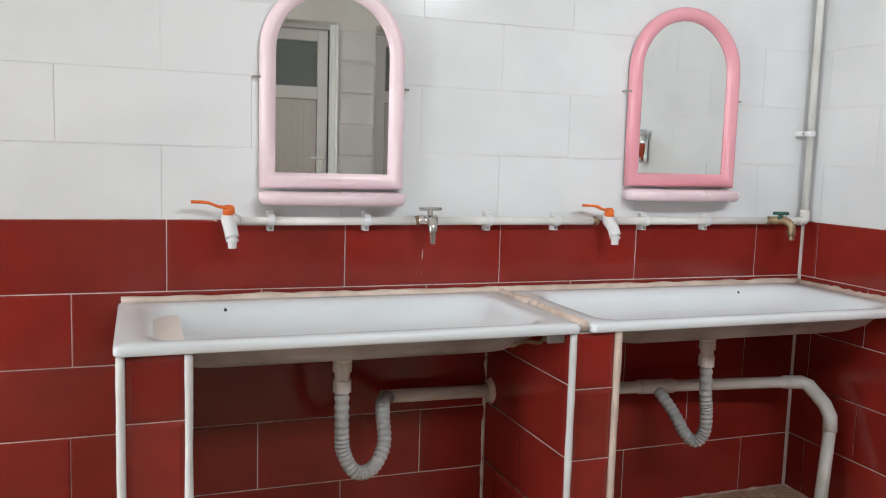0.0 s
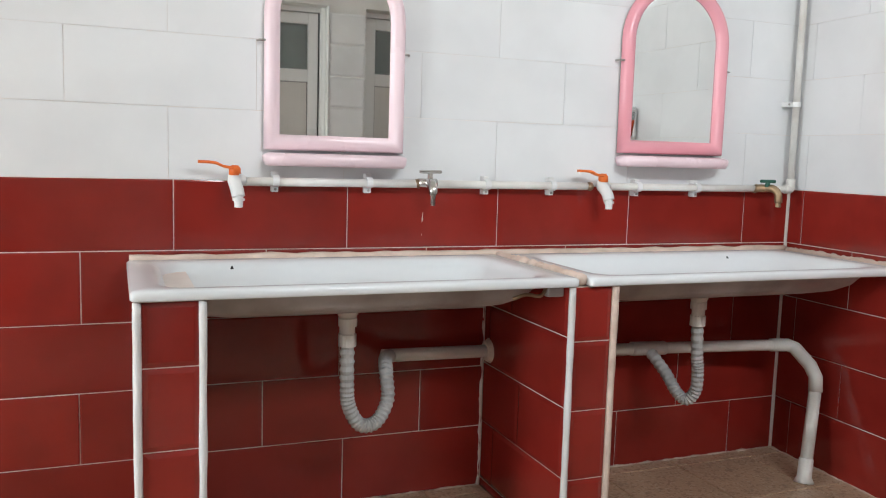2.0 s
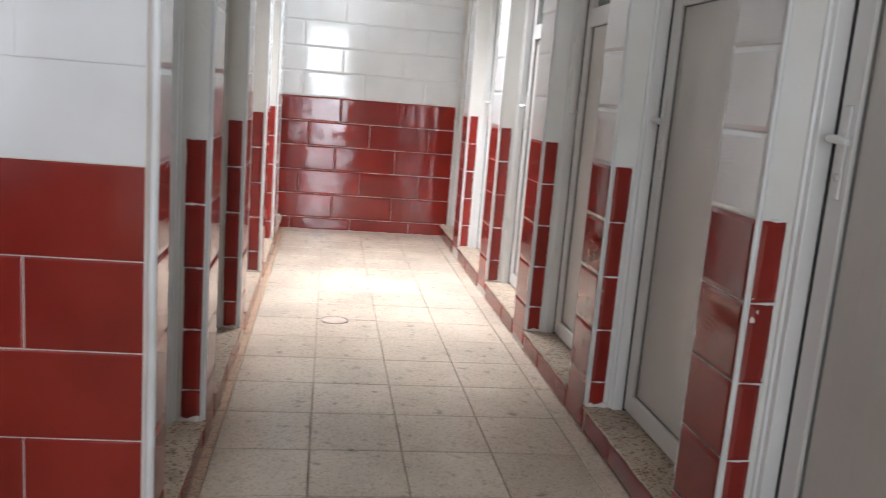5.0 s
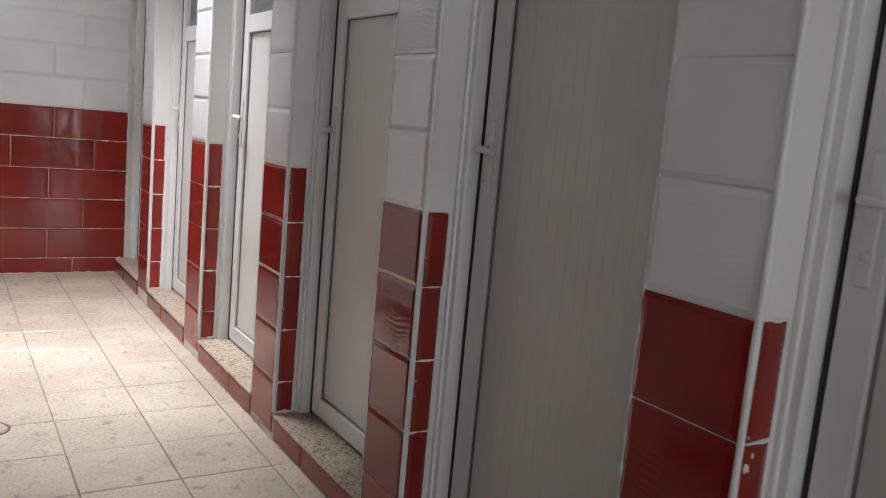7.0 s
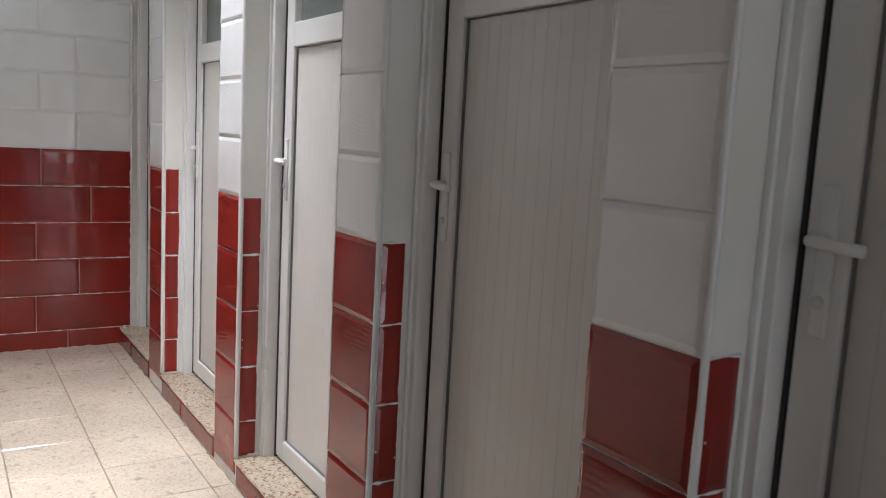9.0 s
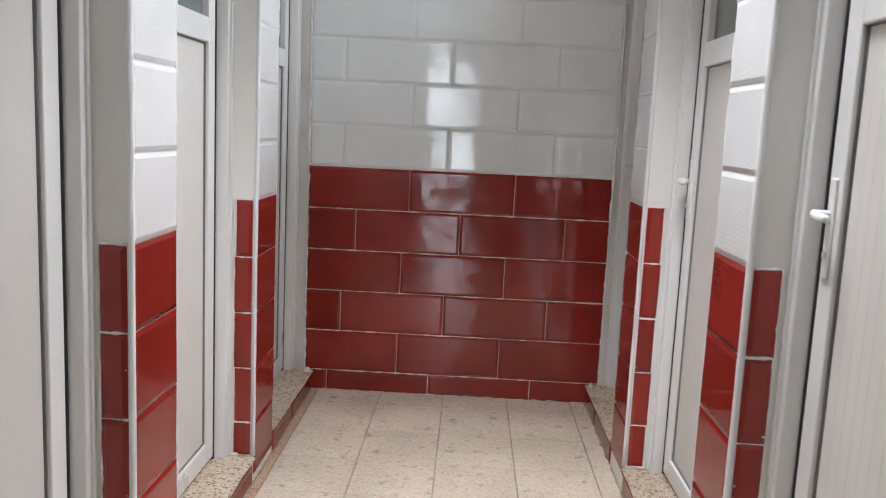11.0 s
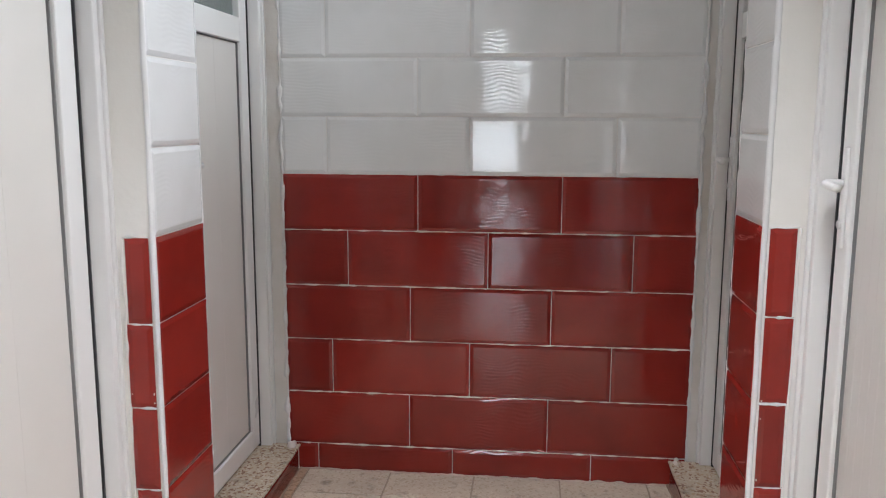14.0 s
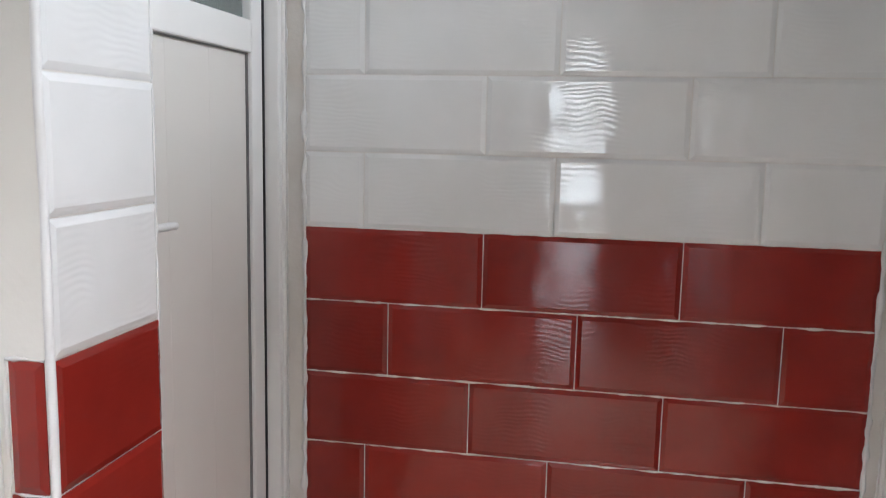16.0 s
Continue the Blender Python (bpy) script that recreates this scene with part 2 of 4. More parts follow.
def fresh_box(x0, x1, y0, y1, z0, z1, bevel=0.0):
    return box(bmesh.new(), x0, x1, y0, y1, z0, z1, bevel)


def loft(bm, rings, closed=True, cap0=True, cap1=True):
    """Skin a row of point rings of equal count."""
    vs = [[bm.verts.new(p) for p in r] for r in rings]
    n = len(vs[0])
    for a, b in zip(vs, vs[1:]):
        for i in range(n if closed else n - 1):
            j = (i + 1) % n
            bm.faces.new((a[i], a[j], b[j], b[i]))
    if cap0:
        bm.faces.new(vs[0][::-1])
    if cap1:
        bm.faces.new(vs[-1])
    return bm


def tube(bm, pts, radius, seg=14, cap=True):
    """A round sweep along points; radius is a number or one for each point."""
    pts = [Vector(p) for p in pts]
    rad = radius if isinstance(radius, (list, tuple)) else [radius] * len(pts)
    rings, side = [], None
    for i, p in enumerate(pts):
        d = (pts[min(i + 1, len(pts) - 1)] - pts[max(i - 1, 0)]).normalized()
        if side is None:
            side = d.orthogonal().normalized()
        side = (side - d * side.dot(d)).normalized()
        up = d.cross(side)
        rings.append([p + rad[i] * (math.cos(2 * math.pi * k / seg) * side + math.sin(2 * math.pi * k / seg) * up) for k in range(seg)])
    return loft(bm, rings, True, cap, cap)


def curve_points(ctrl, n):
    """A smooth line through control points."""
    c = [Vector(p) for p in ctrl]
    c = [2 * c[0] - c[1]] + c + [2 * c[-1] - c[-2]]
    out = []
    for i in range(1, len(c) - 2):
        for k in range(n):
            t = k / n
            p0, p1, p2, p3 = c[i - 1 : i + 3]
            out.append(0.5 * (2 * p1 + (p2 - p0) * t + (2 * p0 - 5 * p1 + 4 * p2 - p3) * t * t + (3 * p1 - p0 - 3 * p2 + p3) * t ** 3))
    return out + [c[-2]]


def round_rect(x0, x1, y0, y1, z, r, n=6):
    pts = []
    for cx, cy, a in ((x1 - r, y1 - r, 0), (x0 + r, y1 - r, 90), (x0 + r, y0 + r, 180), (x1 - r, y0 + r, 270)):
        for k in range(n + 1):
            t = radians(a + 90 * k / n)
            pts.append(Vector((cx + r * math.cos(t), cy + r * math.sin(t), z)))
    return pts


# ---- plan ----
H = 2.8
SINK_Y, DISP = 3.135, ((3.285, 3.135), (3.226, 1.562))
S_Y, N_Y = 0.2085, 1.562
END_X, WEST_X = 8.4375, -3.5
DOOR_TOP = 2.02
S_PIERS = [(-2.95, -2.7, 0.98), (-1.9, -1.65, 0.98), (-0.85, -0.6, 0.98), (0.18, 0.43, 0.98), (1.2, 1.54, 0.98), (2.2, 2.45, 0.98), (3.25, 3.5, 0.965), (4.28, 4.52, 0.993), (5.262, 5.52, 1.018), (6.3, 6.57, 1.033), (7.42, 7.69, 1.062)]
N_PIERS = [(3.228, 3.41, 1.0), (4.06, 4.32, 1.003), (5.12, 5.39, 1.018), (6.265, 6.55, 1.02), (7.32, 7.614, 1.028)]
SILL_TOP = 0.105


def structure(name, label, bm, material, category="wall"):
    return tagged(new(name, link_mesh(name, bm, material)), label, category, kind="structure")


bm = fresh_box(WEST_X - 0.2, END_X + 0.2, -1.5, 4.4, -0.2, -0.006)
floor = structure("floor", "worn beige terrazzo tile floor with thin dark joints", bm, JOINT, "floor")
bm = bmesh.new()
# gap at x 5.4 to 7.2 is made up, it holds the overhead fill
for a in ((WEST_X - 0.2, 5.4, -1.5, 4.4), (7.2, END_X + 0.2, -1.5, 4.4), (5.4, 7.2, -1.5, 0.4), (5.4, 7.2, 0.95, 4.4)):
    box(bm, *a, H, H + 0.15)
structure("ceiling", "plain white painted ceiling", bm, CEIL, "ceiling")


def row_wall(sign, y, x0, x1, piers):
    """A row of cubicle fronts: riser, piers and lintel, with real openings."""
    bm = bmesh.new()
    ya, yb = sorted((y, y - sign * 0.22))
    box(bm, x0, x1, ya, yb, 0, 0.088)
    for a, b, _ in piers:
        box(bm, a + 0.008, b, ya, yb, 0.088, DOOR_TOP)
    if sign > 0:  # clerestory openings over the cubicles; the one at x 1.5 to 3.1 is added for fill
        box(bm, x0, 1.5, ya, yb, DOOR_TOP, H)
        box(bm, 3.1, 6.5, ya, yb, DOOR_TOP, H)
        box(bm, 1.5, 3.1, ya, yb, DOOR_TOP, 2.26)
        box(bm, 1.5, 3.1, ya, yb, 2.66, H)
        box(bm, 8.1, x1, ya, yb, DOOR_TOP, H)
        box(bm, 6.5, 8.1, ya, yb, DOOR_TOP, 2.18)
        box(bm, 6.5, 8.1, ya, yb, 2.66, H)
    else:
        box(bm, x0, x1, ya, yb, DOOR_TOP, H)
    return bm


wall_south = structure("wall_south", "tiled cubicle fronts in red and white with door openings", row_wall(1, S_Y, WEST_X, END_X, S_PIERS), PLASTER)
wall_north = structure("wall_north", "tiled cubicle fronts opposite in red and white", row_wall(-1, N_Y, 3.24, END_X, N_PIERS), PLASTER)
wall_sink = structure("wall_sinks", "white tiled wall with red tiled dado behind the troughs", fresh_box(WEST_X, 3.5, SINK_Y, SINK_Y + 0.2, 0, H), GROUT)
bm = bmesh.new()
(dx0, dy0), (dx1, dy1) = DISP
loft(bm, [[(dx0, dy0, z), (dx1, dy1 + 0.004, z), (dx1 + 0.2, dy1 + 0.004, z), (dx0 + 0.15, dy0, z)] for z in (0, H)])
wall_disp = structure("wall_dispenser", "red and white tiled partition wall with bare corner bead", bm, GROUT)
wall_end = structure("wall_end", "end wall with bevelled white tiles over red dado", fresh_box(END_X, END_X + 0.2, -1.5, 4.4, 0, H), GROUTW)
bm = bmesh.new()
# the opening at y 1.9 to 2.9 is added for the washroom fill lamp
for a in ((-0.02, 0.85, 0, H), (1.65, 1.9, 0, H), (2.9, SINK_Y, 0, H), (0.85, 1.65, 2.4, H), (0.85, 1.65, 0, 0.3), (1.9, 2.9, 2.35, H), (1.9, 2.9, 0, 1.45)):
    box(bm, WEST_X - 0.2, WEST_X, *a)
structure("wall_west", "plain plastered wall with entrance opening and an added unseen opening", bm, PLASTER)
bm = fresh_box(WEST_X - 0.2, END_X, -1.5, -1.4, 0, H)
structure("wall_back_south", "plain plastered wall behind the cubicles", bm, PLASTER)
bm = fresh_box(3.5, END_X, 2.9, 3.0, 0, H)
structure("wall_back_north", "plain plastered wall behind the cubicles", bm, PLASTER)

# ---- doors ----


def cubicle_door(x0, x1, y, sign, handle_east, label, proud=0.052):
    """White plastic door in its frame; sign: the side on which the passage lies (+1 north of the door)."""
    top = thing("cubicle_door", label, "door", Matrix.Translation(((x0 + x1) / 2, y, SILL_TOP - 0.012)), "cubicle doors")
    w, z0, z1 = (x1 - x0) / 2, 0.004, DOOR_TOP - SILL_TOP + 0.012

    def slab(a, b, d0, d1, c0, c1, bevel=0.003, bm=None):
        ya, yb = sorted((sign * d0, sign * d1))
        return box(bm or bmesh.new(), a, b, ya, yb, c0, c1, bevel)

    j = 0.032
    for a, b in ((-w, -w + j), (w - j, w)):
        bm = slab(a, b, -0.045, proud - 0.008, z0, z1, 0.003)
        lip = (a, a + 0.013) if a < 0 else (b - 0.013, b)
        slab(*lip, proud - 0.02, proud, z0, z1, 0.003, bm)
        part("jamb", bm, PVC, top)
        inner = (b, b + 0.012) if a < 0 else (a - 0.012, a)
        part("door_stop", slab(*inner, -0.045, -0.012, z0, z1 - j, 0.002), PVC, top)
        s = (b + 0.001, b + 0.0075) if a < 0 else (a - 0.0075, a - 0.001)
        part("gasket", slab(*s, -0.012, 0.006, z0, z1 - j, 0), GASKET, top)
    part("head", slab(-w + j, w - j, -0.045, 0.012, z1 - j, z1), PVC, top)
    a, b, st = -w + j + 0.009, w - j - 0.009, 0.066
    leaf = new("leaf")
    leaf.parent = top
    bm = bmesh.new()
    lz1 = z1 - j - 0.005
    for c in ((a, a + st), (b - st, b)):
        slab(*c, -0.042, 0.004, z0 + 0.012, lz1, 0.004, bm)
    mid0, mid1 = 1.45, 1.53
    for c in ((z0 + 0.012, z0 + 0.082), (mid0, mid1), (lz1 - 0.07, lz1)):
        slab(a + st - 0.001, b - st + 0.001, -0.042, 0.0035, *c, 0.004, bm)
    me = link_mesh("leaf", bm, PVC)
    scene.collection.objects.unlink(leaf)
    bpy.data.objects.remove(leaf)
    leaf = new("leaf", me)
    leaf.parent = top
    # panel of narrow tongued strips with grooves between them
    bm = bmesh.new()
    p0, p1 = a + st + 0.004, b - st - 0.004
    n = max(6, round((p1 - p0) / 0.04)) if handle_east else 3
    step = (p1 - p0) / n
    for i in range(n):
        gap = 0.0002
        slab(p0 + i * step + gap, p0 + (i + 1) * step - gap, -0.03, -0.012, z0 + 0.086, mid0 - 0.004, 0.0004, bm)
    part("panel", bm, PANEL, leaf, "grooved plastic panel")
    part("panel_backing", slab(p0 - 0.006, p1 + 0.006, -0.034, -0.031, z0 + 0.08, mid0 + 0.003, 0), PVC, leaf)
    bm = bmesh.new()
    for c in ((p0 - 0.004, p0), (p1, p1 + 0.004)):
        slab(*c, -0.03, -0.006, z0 + 0.082, mid0, 0, bm)
    slab(p0 - 0.004, p1 + 0.004, -0.03, -0.006, mid0 - 0.004, mid0 - 0.0005, 0, bm)
    slab(p0 - 0.004, p1 + 0.004, -0.03, -0.006, z0 + 0.0825, z0 + 0.086, 0, bm)
    part("panel_gasket", bm, GREYGASKET, leaf)
    part("pane", slab(p0 - 0.006, p1 + 0.006, -0.024, -0.019, mid1 - 0.004, lz1 - 0.066, 0), FROST, leaf, "frosted glass pane")
    hx = (b - st * 0.52) if handle_east else (a + st * 0.52)
    way, ln = (1, 0.08) if handle_east else (-1, 0.148)
    hz = 1.165 - SILL_TOP + 0.012
    plate = part("handle_plate", slab(hx - 0.014, hx + 0.014, 0.003, 0.011, hz - 0.135, hz + 0.075, 0.004), PVC, leaf)
    bm = bmesh.new()
    tube(bm, [(hx, sign * 0.008, hz), (hx, sign * 0.045, hz)], 0.009)
    line = curve_points([(hx, sign * 0.043, hz), (hx - way * 0.02, sign * 0.05, hz), (hx - way * ln * 0.6, sign * 0.051, hz - 0.002), (hx - way * ln, sign * 0.049, hz - 0.004)], 4)
    tube(bm, line, 0.0085)
    part("lever", bm, PVC, leaf, smooth=True)
    part("keyhole", tube(bmesh.new(), [(hx, sign * 0.009, hz - 0.085), (hx, sign * 0.015, hz - 0.085)], 0.009), BEAD, leaf, smooth=True)
    return top


LABEL = "closed white plastic cubicle door with grooved panel and frosted pane"
s_edges = [(a, b) for (_, a, _), (b, _, _) in zip(S_PIERS, S_PIERS[1:])] + [(7.69, END_X - 0.022)]
for a, b in s_edges:
    cubicle_door(a, b + 0.008, 0.072, 1, True, LABEL)
n_edges = [(a, b) for (_, a, _), (b, _, _) in zip(N_PIERS, N_PIERS[1:])] + [(7.614, END_X - 0.022)]
for a, b in n_edges:
    cubicle_door(a, b + 0.008, 1.698, -1, False, LABEL)

# ---- sills ----


def sill(x0, x1, y0, y1, edge_y):
    bm = bmesh.new()
    n = 14
    box(bm, x0 + 0.002, x1 - 0.002, y0, y1, 0.0895, SILL_TOP - 0.006, 0.004)
    bmesh.ops.subdivide_edges(bm, edges=[e for e in bm.edges if abs(e.verts[0].co.x - e.verts[1].co.x) > 0.3], cuts=n)
    for v in bm.verts:
        if abs(v.co.y - edge_y) < 0.006:
            v.co.y += 0.004 * noise.noise(v.co * 9)
            v.co.z += 0.003 * noise.noise(v.co * 11 + Vector((3, 1, 0)))
    o = new("door_sill", link_mesh("door_sill", bm, SILL))
    return tagged(o, "speckled terrazzo threshold slab under a cubicle door", "door sill", "door sills")


for a, b in s_edges:
    sill(a, b + 0.008, -0.01, S_Y + 0.011, S_Y + 0.011)
for a, b in n_edges:
    sill(a, b + 0.008, N_Y - 0.011, N_Y + 0.218, N_Y - 0.011)

# ---- corner beads ----


def bead(x, y, z0, z1, material=BEAD, r=0.0065):
    """An uneven quarter-round strip of filler and plastic on an outer corner."""
    pts = [(x + 0.0012 * noise.noise((x * 7, y, z * 5)), y + 0.0012 * noise.noise((y * 9, x, z * 6)), z) for z in np.arange(z0, z1 + 0.001, (z1 - z0) / 30)]
    rad = [r * (1 + 0.16 * noise.noise((x * 5, y * 3, p[2] * 14))) for p in pts]
    o = new("corner_bead", link_mesh("corner_bead", tube(bmesh.new(), pts, rad, 10), material, True))
    return tagged(o, "white rounded corner bead on a tiled edge", "trim", "corner beads", "structure")


for a, b, _ in S_PIERS:
    bead(a + 0.004, S_Y + 0.003, 0.105, DOOR_TOP - 0.003)
for a, b, _ in N_PIERS[1:]:
    bead(a + 0.004, N_Y - 0.003, 0.105, DOOR_TOP - 0.003)
bead(DISP[1][0] - 0.002, DISP[1][1] - 0.004, 0.002, H - 0.003, r=0.011)

# ---- troughs on their piers ----


def trough(x0, x1, y0, y1, top, label):
    o = thing("wash_trough", label, "sink", Matrix.Translation(((x0 + x1) / 2, (y0 + y1) / 2, top)), "wash troughs")
    w, d = (x1 - x0) / 2, (y1 - y0) / 2
    iw, idp = w - 0.085, d - 0.07
    rings = [
        round_rect(-w + 0.004, w - 0.004, -d + 0.004, d - 0.004, -0.023, 0.012),
        round_rect(-w, w, -d, d, -0.020, 0.015),
        round_rect(-w, w, -d, d, -0.005, 0.015),
        round_rect(-w + 0.005, w - 0.005, -d + 0.005, d - 0.005, 0, 0.014),
        round_rect(-iw - 0.03, iw + 0.03, -idp - 0.028, idp + 0.028, 0.0, 0.07),
        round_rect(-iw - 0.012, iw + 0.012, -idp - 0.01, idp + 0.01, -0.006, 0.075),
        round_rect(-iw, iw, -idp, idp, -0.025, 0.08),
        round_rect(-iw + 0.03, iw - 0.03, -idp + 0.025, idp - 0.025, -0.062, 0.08),
        round_rect(-iw + 0.08, iw - 0.08, -idp + 0.07, idp - 0.07, -0.077, 0.07),
    ]
    part("bowl", loft(bmesh.new(), rings, True, False, True), ENAMEL, o, "white enamelled bowl", True)
    rings = [
        round_rect(-w + 0.02, w - 0.02, -d + 0.012, d - 0.012, -0.0235, 0.02),
        round_rect(-iw - 0.015, iw + 0.015, -idp - 0.02, idp + 0.02, -0.027, 0.08),
        round_rect(-iw + 0.01, iw - 0.01, -idp, idp, -0.06, 0.08),
        round_rect(-iw + 0.05, iw - 0.05, -idp + 0.03, idp - 0.03, -0.081, 0.08),
        round_rect(-iw + 0.11, iw - 0.11, -idp + 0.09, idp - 0.09, -0.097, 0.06),
    ]
    part("underside", loft(bmesh.new(), rings, True, False, True), BELLY, o, "stained grey metal underside", True)
    part("drain", tube(bmesh.new(), [(0, 0, -0.0775), (0, 0, -0.075)], 0.028, 20), CHROME, o, smooth=False)
    # overflow hole as a solid plug, its inner shade painted near-black
    bm = bmesh.new()
    tube(bm, [(0.28 if x0 > 2 else -0.28, d - 0.055, -0.012), (0.28 if x0 > 2 else -0.28, d - 0.066, -0.024)], 0.006, 10)
    part("overflow_hole", bm, HOLE_SHADE, o)
    return o


RIM = 0.778
FRONT = 2.565
trough(0.948, 2.055, FRONT, 3.108, RIM, "long white enamelled wash trough set on tiled piers")
trough(2.085, 3.225, FRONT, 3.108, RIM, "white enamelled wash trough between pier and partition")

pier_left = tagged(new("trough_pier", link_mesh("trough_pier", fresh_box(0.966, 1.098, FRONT + 0.022, SINK_Y - 0.001, 0, RIM - 0.025), GROUT)), "red tiled brick pier carrying a wash trough", "pier", "trough piers")
pier_mid = tagged(new("trough_pier", link_mesh("trough_pier", fresh_box(2.04, 2.172, FRONT + 0.022, SINK_Y - 0.001, 0, RIM - 0.025), GROUT)), "red tiled brick pier between two wash troughs", "pier", "trough piers")
for x, m in ((0.962, BEAD), (1.1, BEAD), (2.04, BEAD), (2.172, BEADPINK)):
    bead(x, FRONT + 0.016, 0.002, RIM - 0.026, m, 0.0095)


def mortar(x0, x1, y0, y1, z, r):
    """A rough smeared line of mortar."""
    n = 60
    pts = [(x0 + (x1 - x0) * i / n, y0 + (y1 - y0) * i / n, z + 0.002 * noise.noise((i * 0.4, x0, 1))) for i in range(n + 1)]
    rad = [r * (1 + 0.45 * noise.noise((i * 0.55, y0, 4))) for i in range(n + 1)]
    o = new("mortar_joint", link_mesh("mortar_joint", tube(bmesh.new(), pts, rad, 8), BEADPINK, True))
    return tagged(o, "rough pinkish mortar sealing the trough rim", "mortar", "mortar joints", "structure")


mortar(0.955, 3.262, 3.114, 3.116, RIM + 0.001, 0.013)
mortar(2.07, 2.07, FRONT + 0.02, 3.1, RIM - 0.006, 0.016)
mortar(3.24, 3.262, FRONT + 0.03, 3.1, RIM - 0.002, 0.012)

# ---- waste pipes ----


def waste(name, label, x, ctrl, hose_n):
    o = thing(name, label, "drain pipe", None, "waste traps")
    y, zt = (FRONT + 3.108) / 2, RIM - 0.104
    bm = bmesh.new()
    tube(bm, [(x, y, zt + 0.004), (x, y, zt - 0.004), (x, y, zt - 0.03)], [0.037, 0.033, 0.022], 20)
    part("cup", bm, PLUMB, o, smooth=True)
    bm = bmesh.new()
    tube(bm, [(x, y, zt - 0.028), (x, y, zt - 0.05)], 0.0255, 16)
    tube(bm, [(x, y, zt - 0.05), (x, y, zt - 0.075)], 0.0205, 16)
    tube(bm, [(x, y, zt - 0.072), (x, y, zt - 0.105)], 0.0245, 16)
    part("nut", bm, PLUMB, o)
    pts = curve_points([(x, y, zt - 0.1)] + ctrl, hose_n)
    bm = bmesh.new()
    tube(bm, pts, [0.0172 if i % 2 else 0.0208 for i in range(len(pts))], 16)
    part("corrugated_hose", bm, HOSE, o, "grey corrugated plastic hose")
    return o


waste("sink_trap", "white plastic sink waste with grey corrugated hose", 1.5, [(1.502, 2.84, 0.46), (1.508, 2.84, 0.4), (1.54, 2.84, 0.345), (1.59, 2.85, 0.345), (1.628, 2.87, 0.4), (1.632, 2.9, 0.47), (1.652, 2.97, 0.492), (1.69, 3.05, 0.478)], 10)
waste("sink_trap", "white plastic sink waste with a bent corrugated hose", 2.657, [(2.666, 2.84, 0.47), (2.674, 2.842, 0.42), (2.678, 2.85, 0.352), (2.66, 2.87, 0.315), (2.64, 2.9, 0.335), (2.632, 2.95, 0.385), (2.625, 3.03, 0.438)], 9)

o = thing("waste_pipe", "white plastic waste pipe running through the pier to the floor", "pipe")
part("pipe", tube(bmesh.new(), [(1.675, 3.075, 0.474), (2.04, 3.076, 0.468)], 0.0205, 18), PLUMB, o, smooth=True)
bm = bmesh.new()
tube(bm, [(2.02, 3.076, 0.468), (2.032, 3.076, 0.468), (2.038, 3.076, 0.468)], [0.03, 0.038, 0.042], 16)
part("collar", bm, BEADPINK, o, "rough mortar collar")
part("pipe", tube(bmesh.new(), curve_points([(2.172, 3.07, 0.455), (2.6, 3.05, 0.448), (3.0, 3.015, 0.443), (3.185, 2.988, 0.442)], 5), 0.02, 18), PLUMB, o, smooth=True)
bm = bmesh.new()
tube(bm, curve_points([(2.56, 3.052, 0.449), (2.62, 3.048, 0.448), (2.69, 3.043, 0.447)], 4), 0.024, 16)
part("tee", bm, PLUMB, o, smooth=True)
bm = bmesh.new()
tube(bm, curve_points([(3.12, 2.998, 0.443), (3.185, 2.985, 0.442), (3.205, 2.97, 0.434), (3.213, 2.9, 0.385), (3.213, 2.872, 0.35), (3.207, 2.862, 0.3)], 1), 0.0238, 18)
part("elbow", bm, PLUMB, o, smooth=True)
part("pipe", tube(bmesh.new(), [(3.208, 2.864, 0.31), (3.142, 2.816, 0.07)], 0.0212, 18), PLUMB, o, smooth=True)
bm = bmesh.new()
tube(bm, [(3.144, 2.818, 0.08), (3.13, 2.808, 0.02), (3.128, 2.806, 0.001)], [0.024, 0.024, 0.034], 16)
part("foot_collar", bm, PLUMB, o, smooth=True)

# ---- water pipe and taps ----
PY, PZ = 3.098, 1.0
o = thing("water_pipe", "white plastic water pipe clipped along the tiled wall", "pipe")
for a, b in ((1.25, 1.785), (1.84, 2.385), (2.47, 3.085), (3.16, 3.245)):
    part("pipe", tube(bmesh.new(), [(a, PY, PZ - 0.002 + 0.002 * (a - 1.2)), (b, PY, PZ - 0.002 + 0.002 * (b - 1.2))], 0.0125, 14), PLUMB, o, smooth=True)
bm = bmesh.new()
tube(bm, curve_points([(3.225, PY, PZ + 0.002), (3.248, PY, PZ + 0.003), (3.252, PY, PZ + 0.012), (3.252, PY, PZ + 0.04)], 5), 0.0165, 14)
part("elbow", bm, PLUMB, o, smooth=True)
part("riser_pipe", tube(bmesh.new(), [(3.252, PY, PZ + 0.03), (3.25, PY, H - 0.002)], 0.0125, 14), PLUMB, o, smooth=True)
for x in (1.775, 2.38, 3.075):
    part("brass_nipple", tube(bmesh.new(), [(x, PY, PZ), (x + 0.012, PY, PZ), (x + 0.022, PY, PZ)], [0.0125, 0.0155, 0.0115], 10), BRASS, o, "tarnished brass nipple")


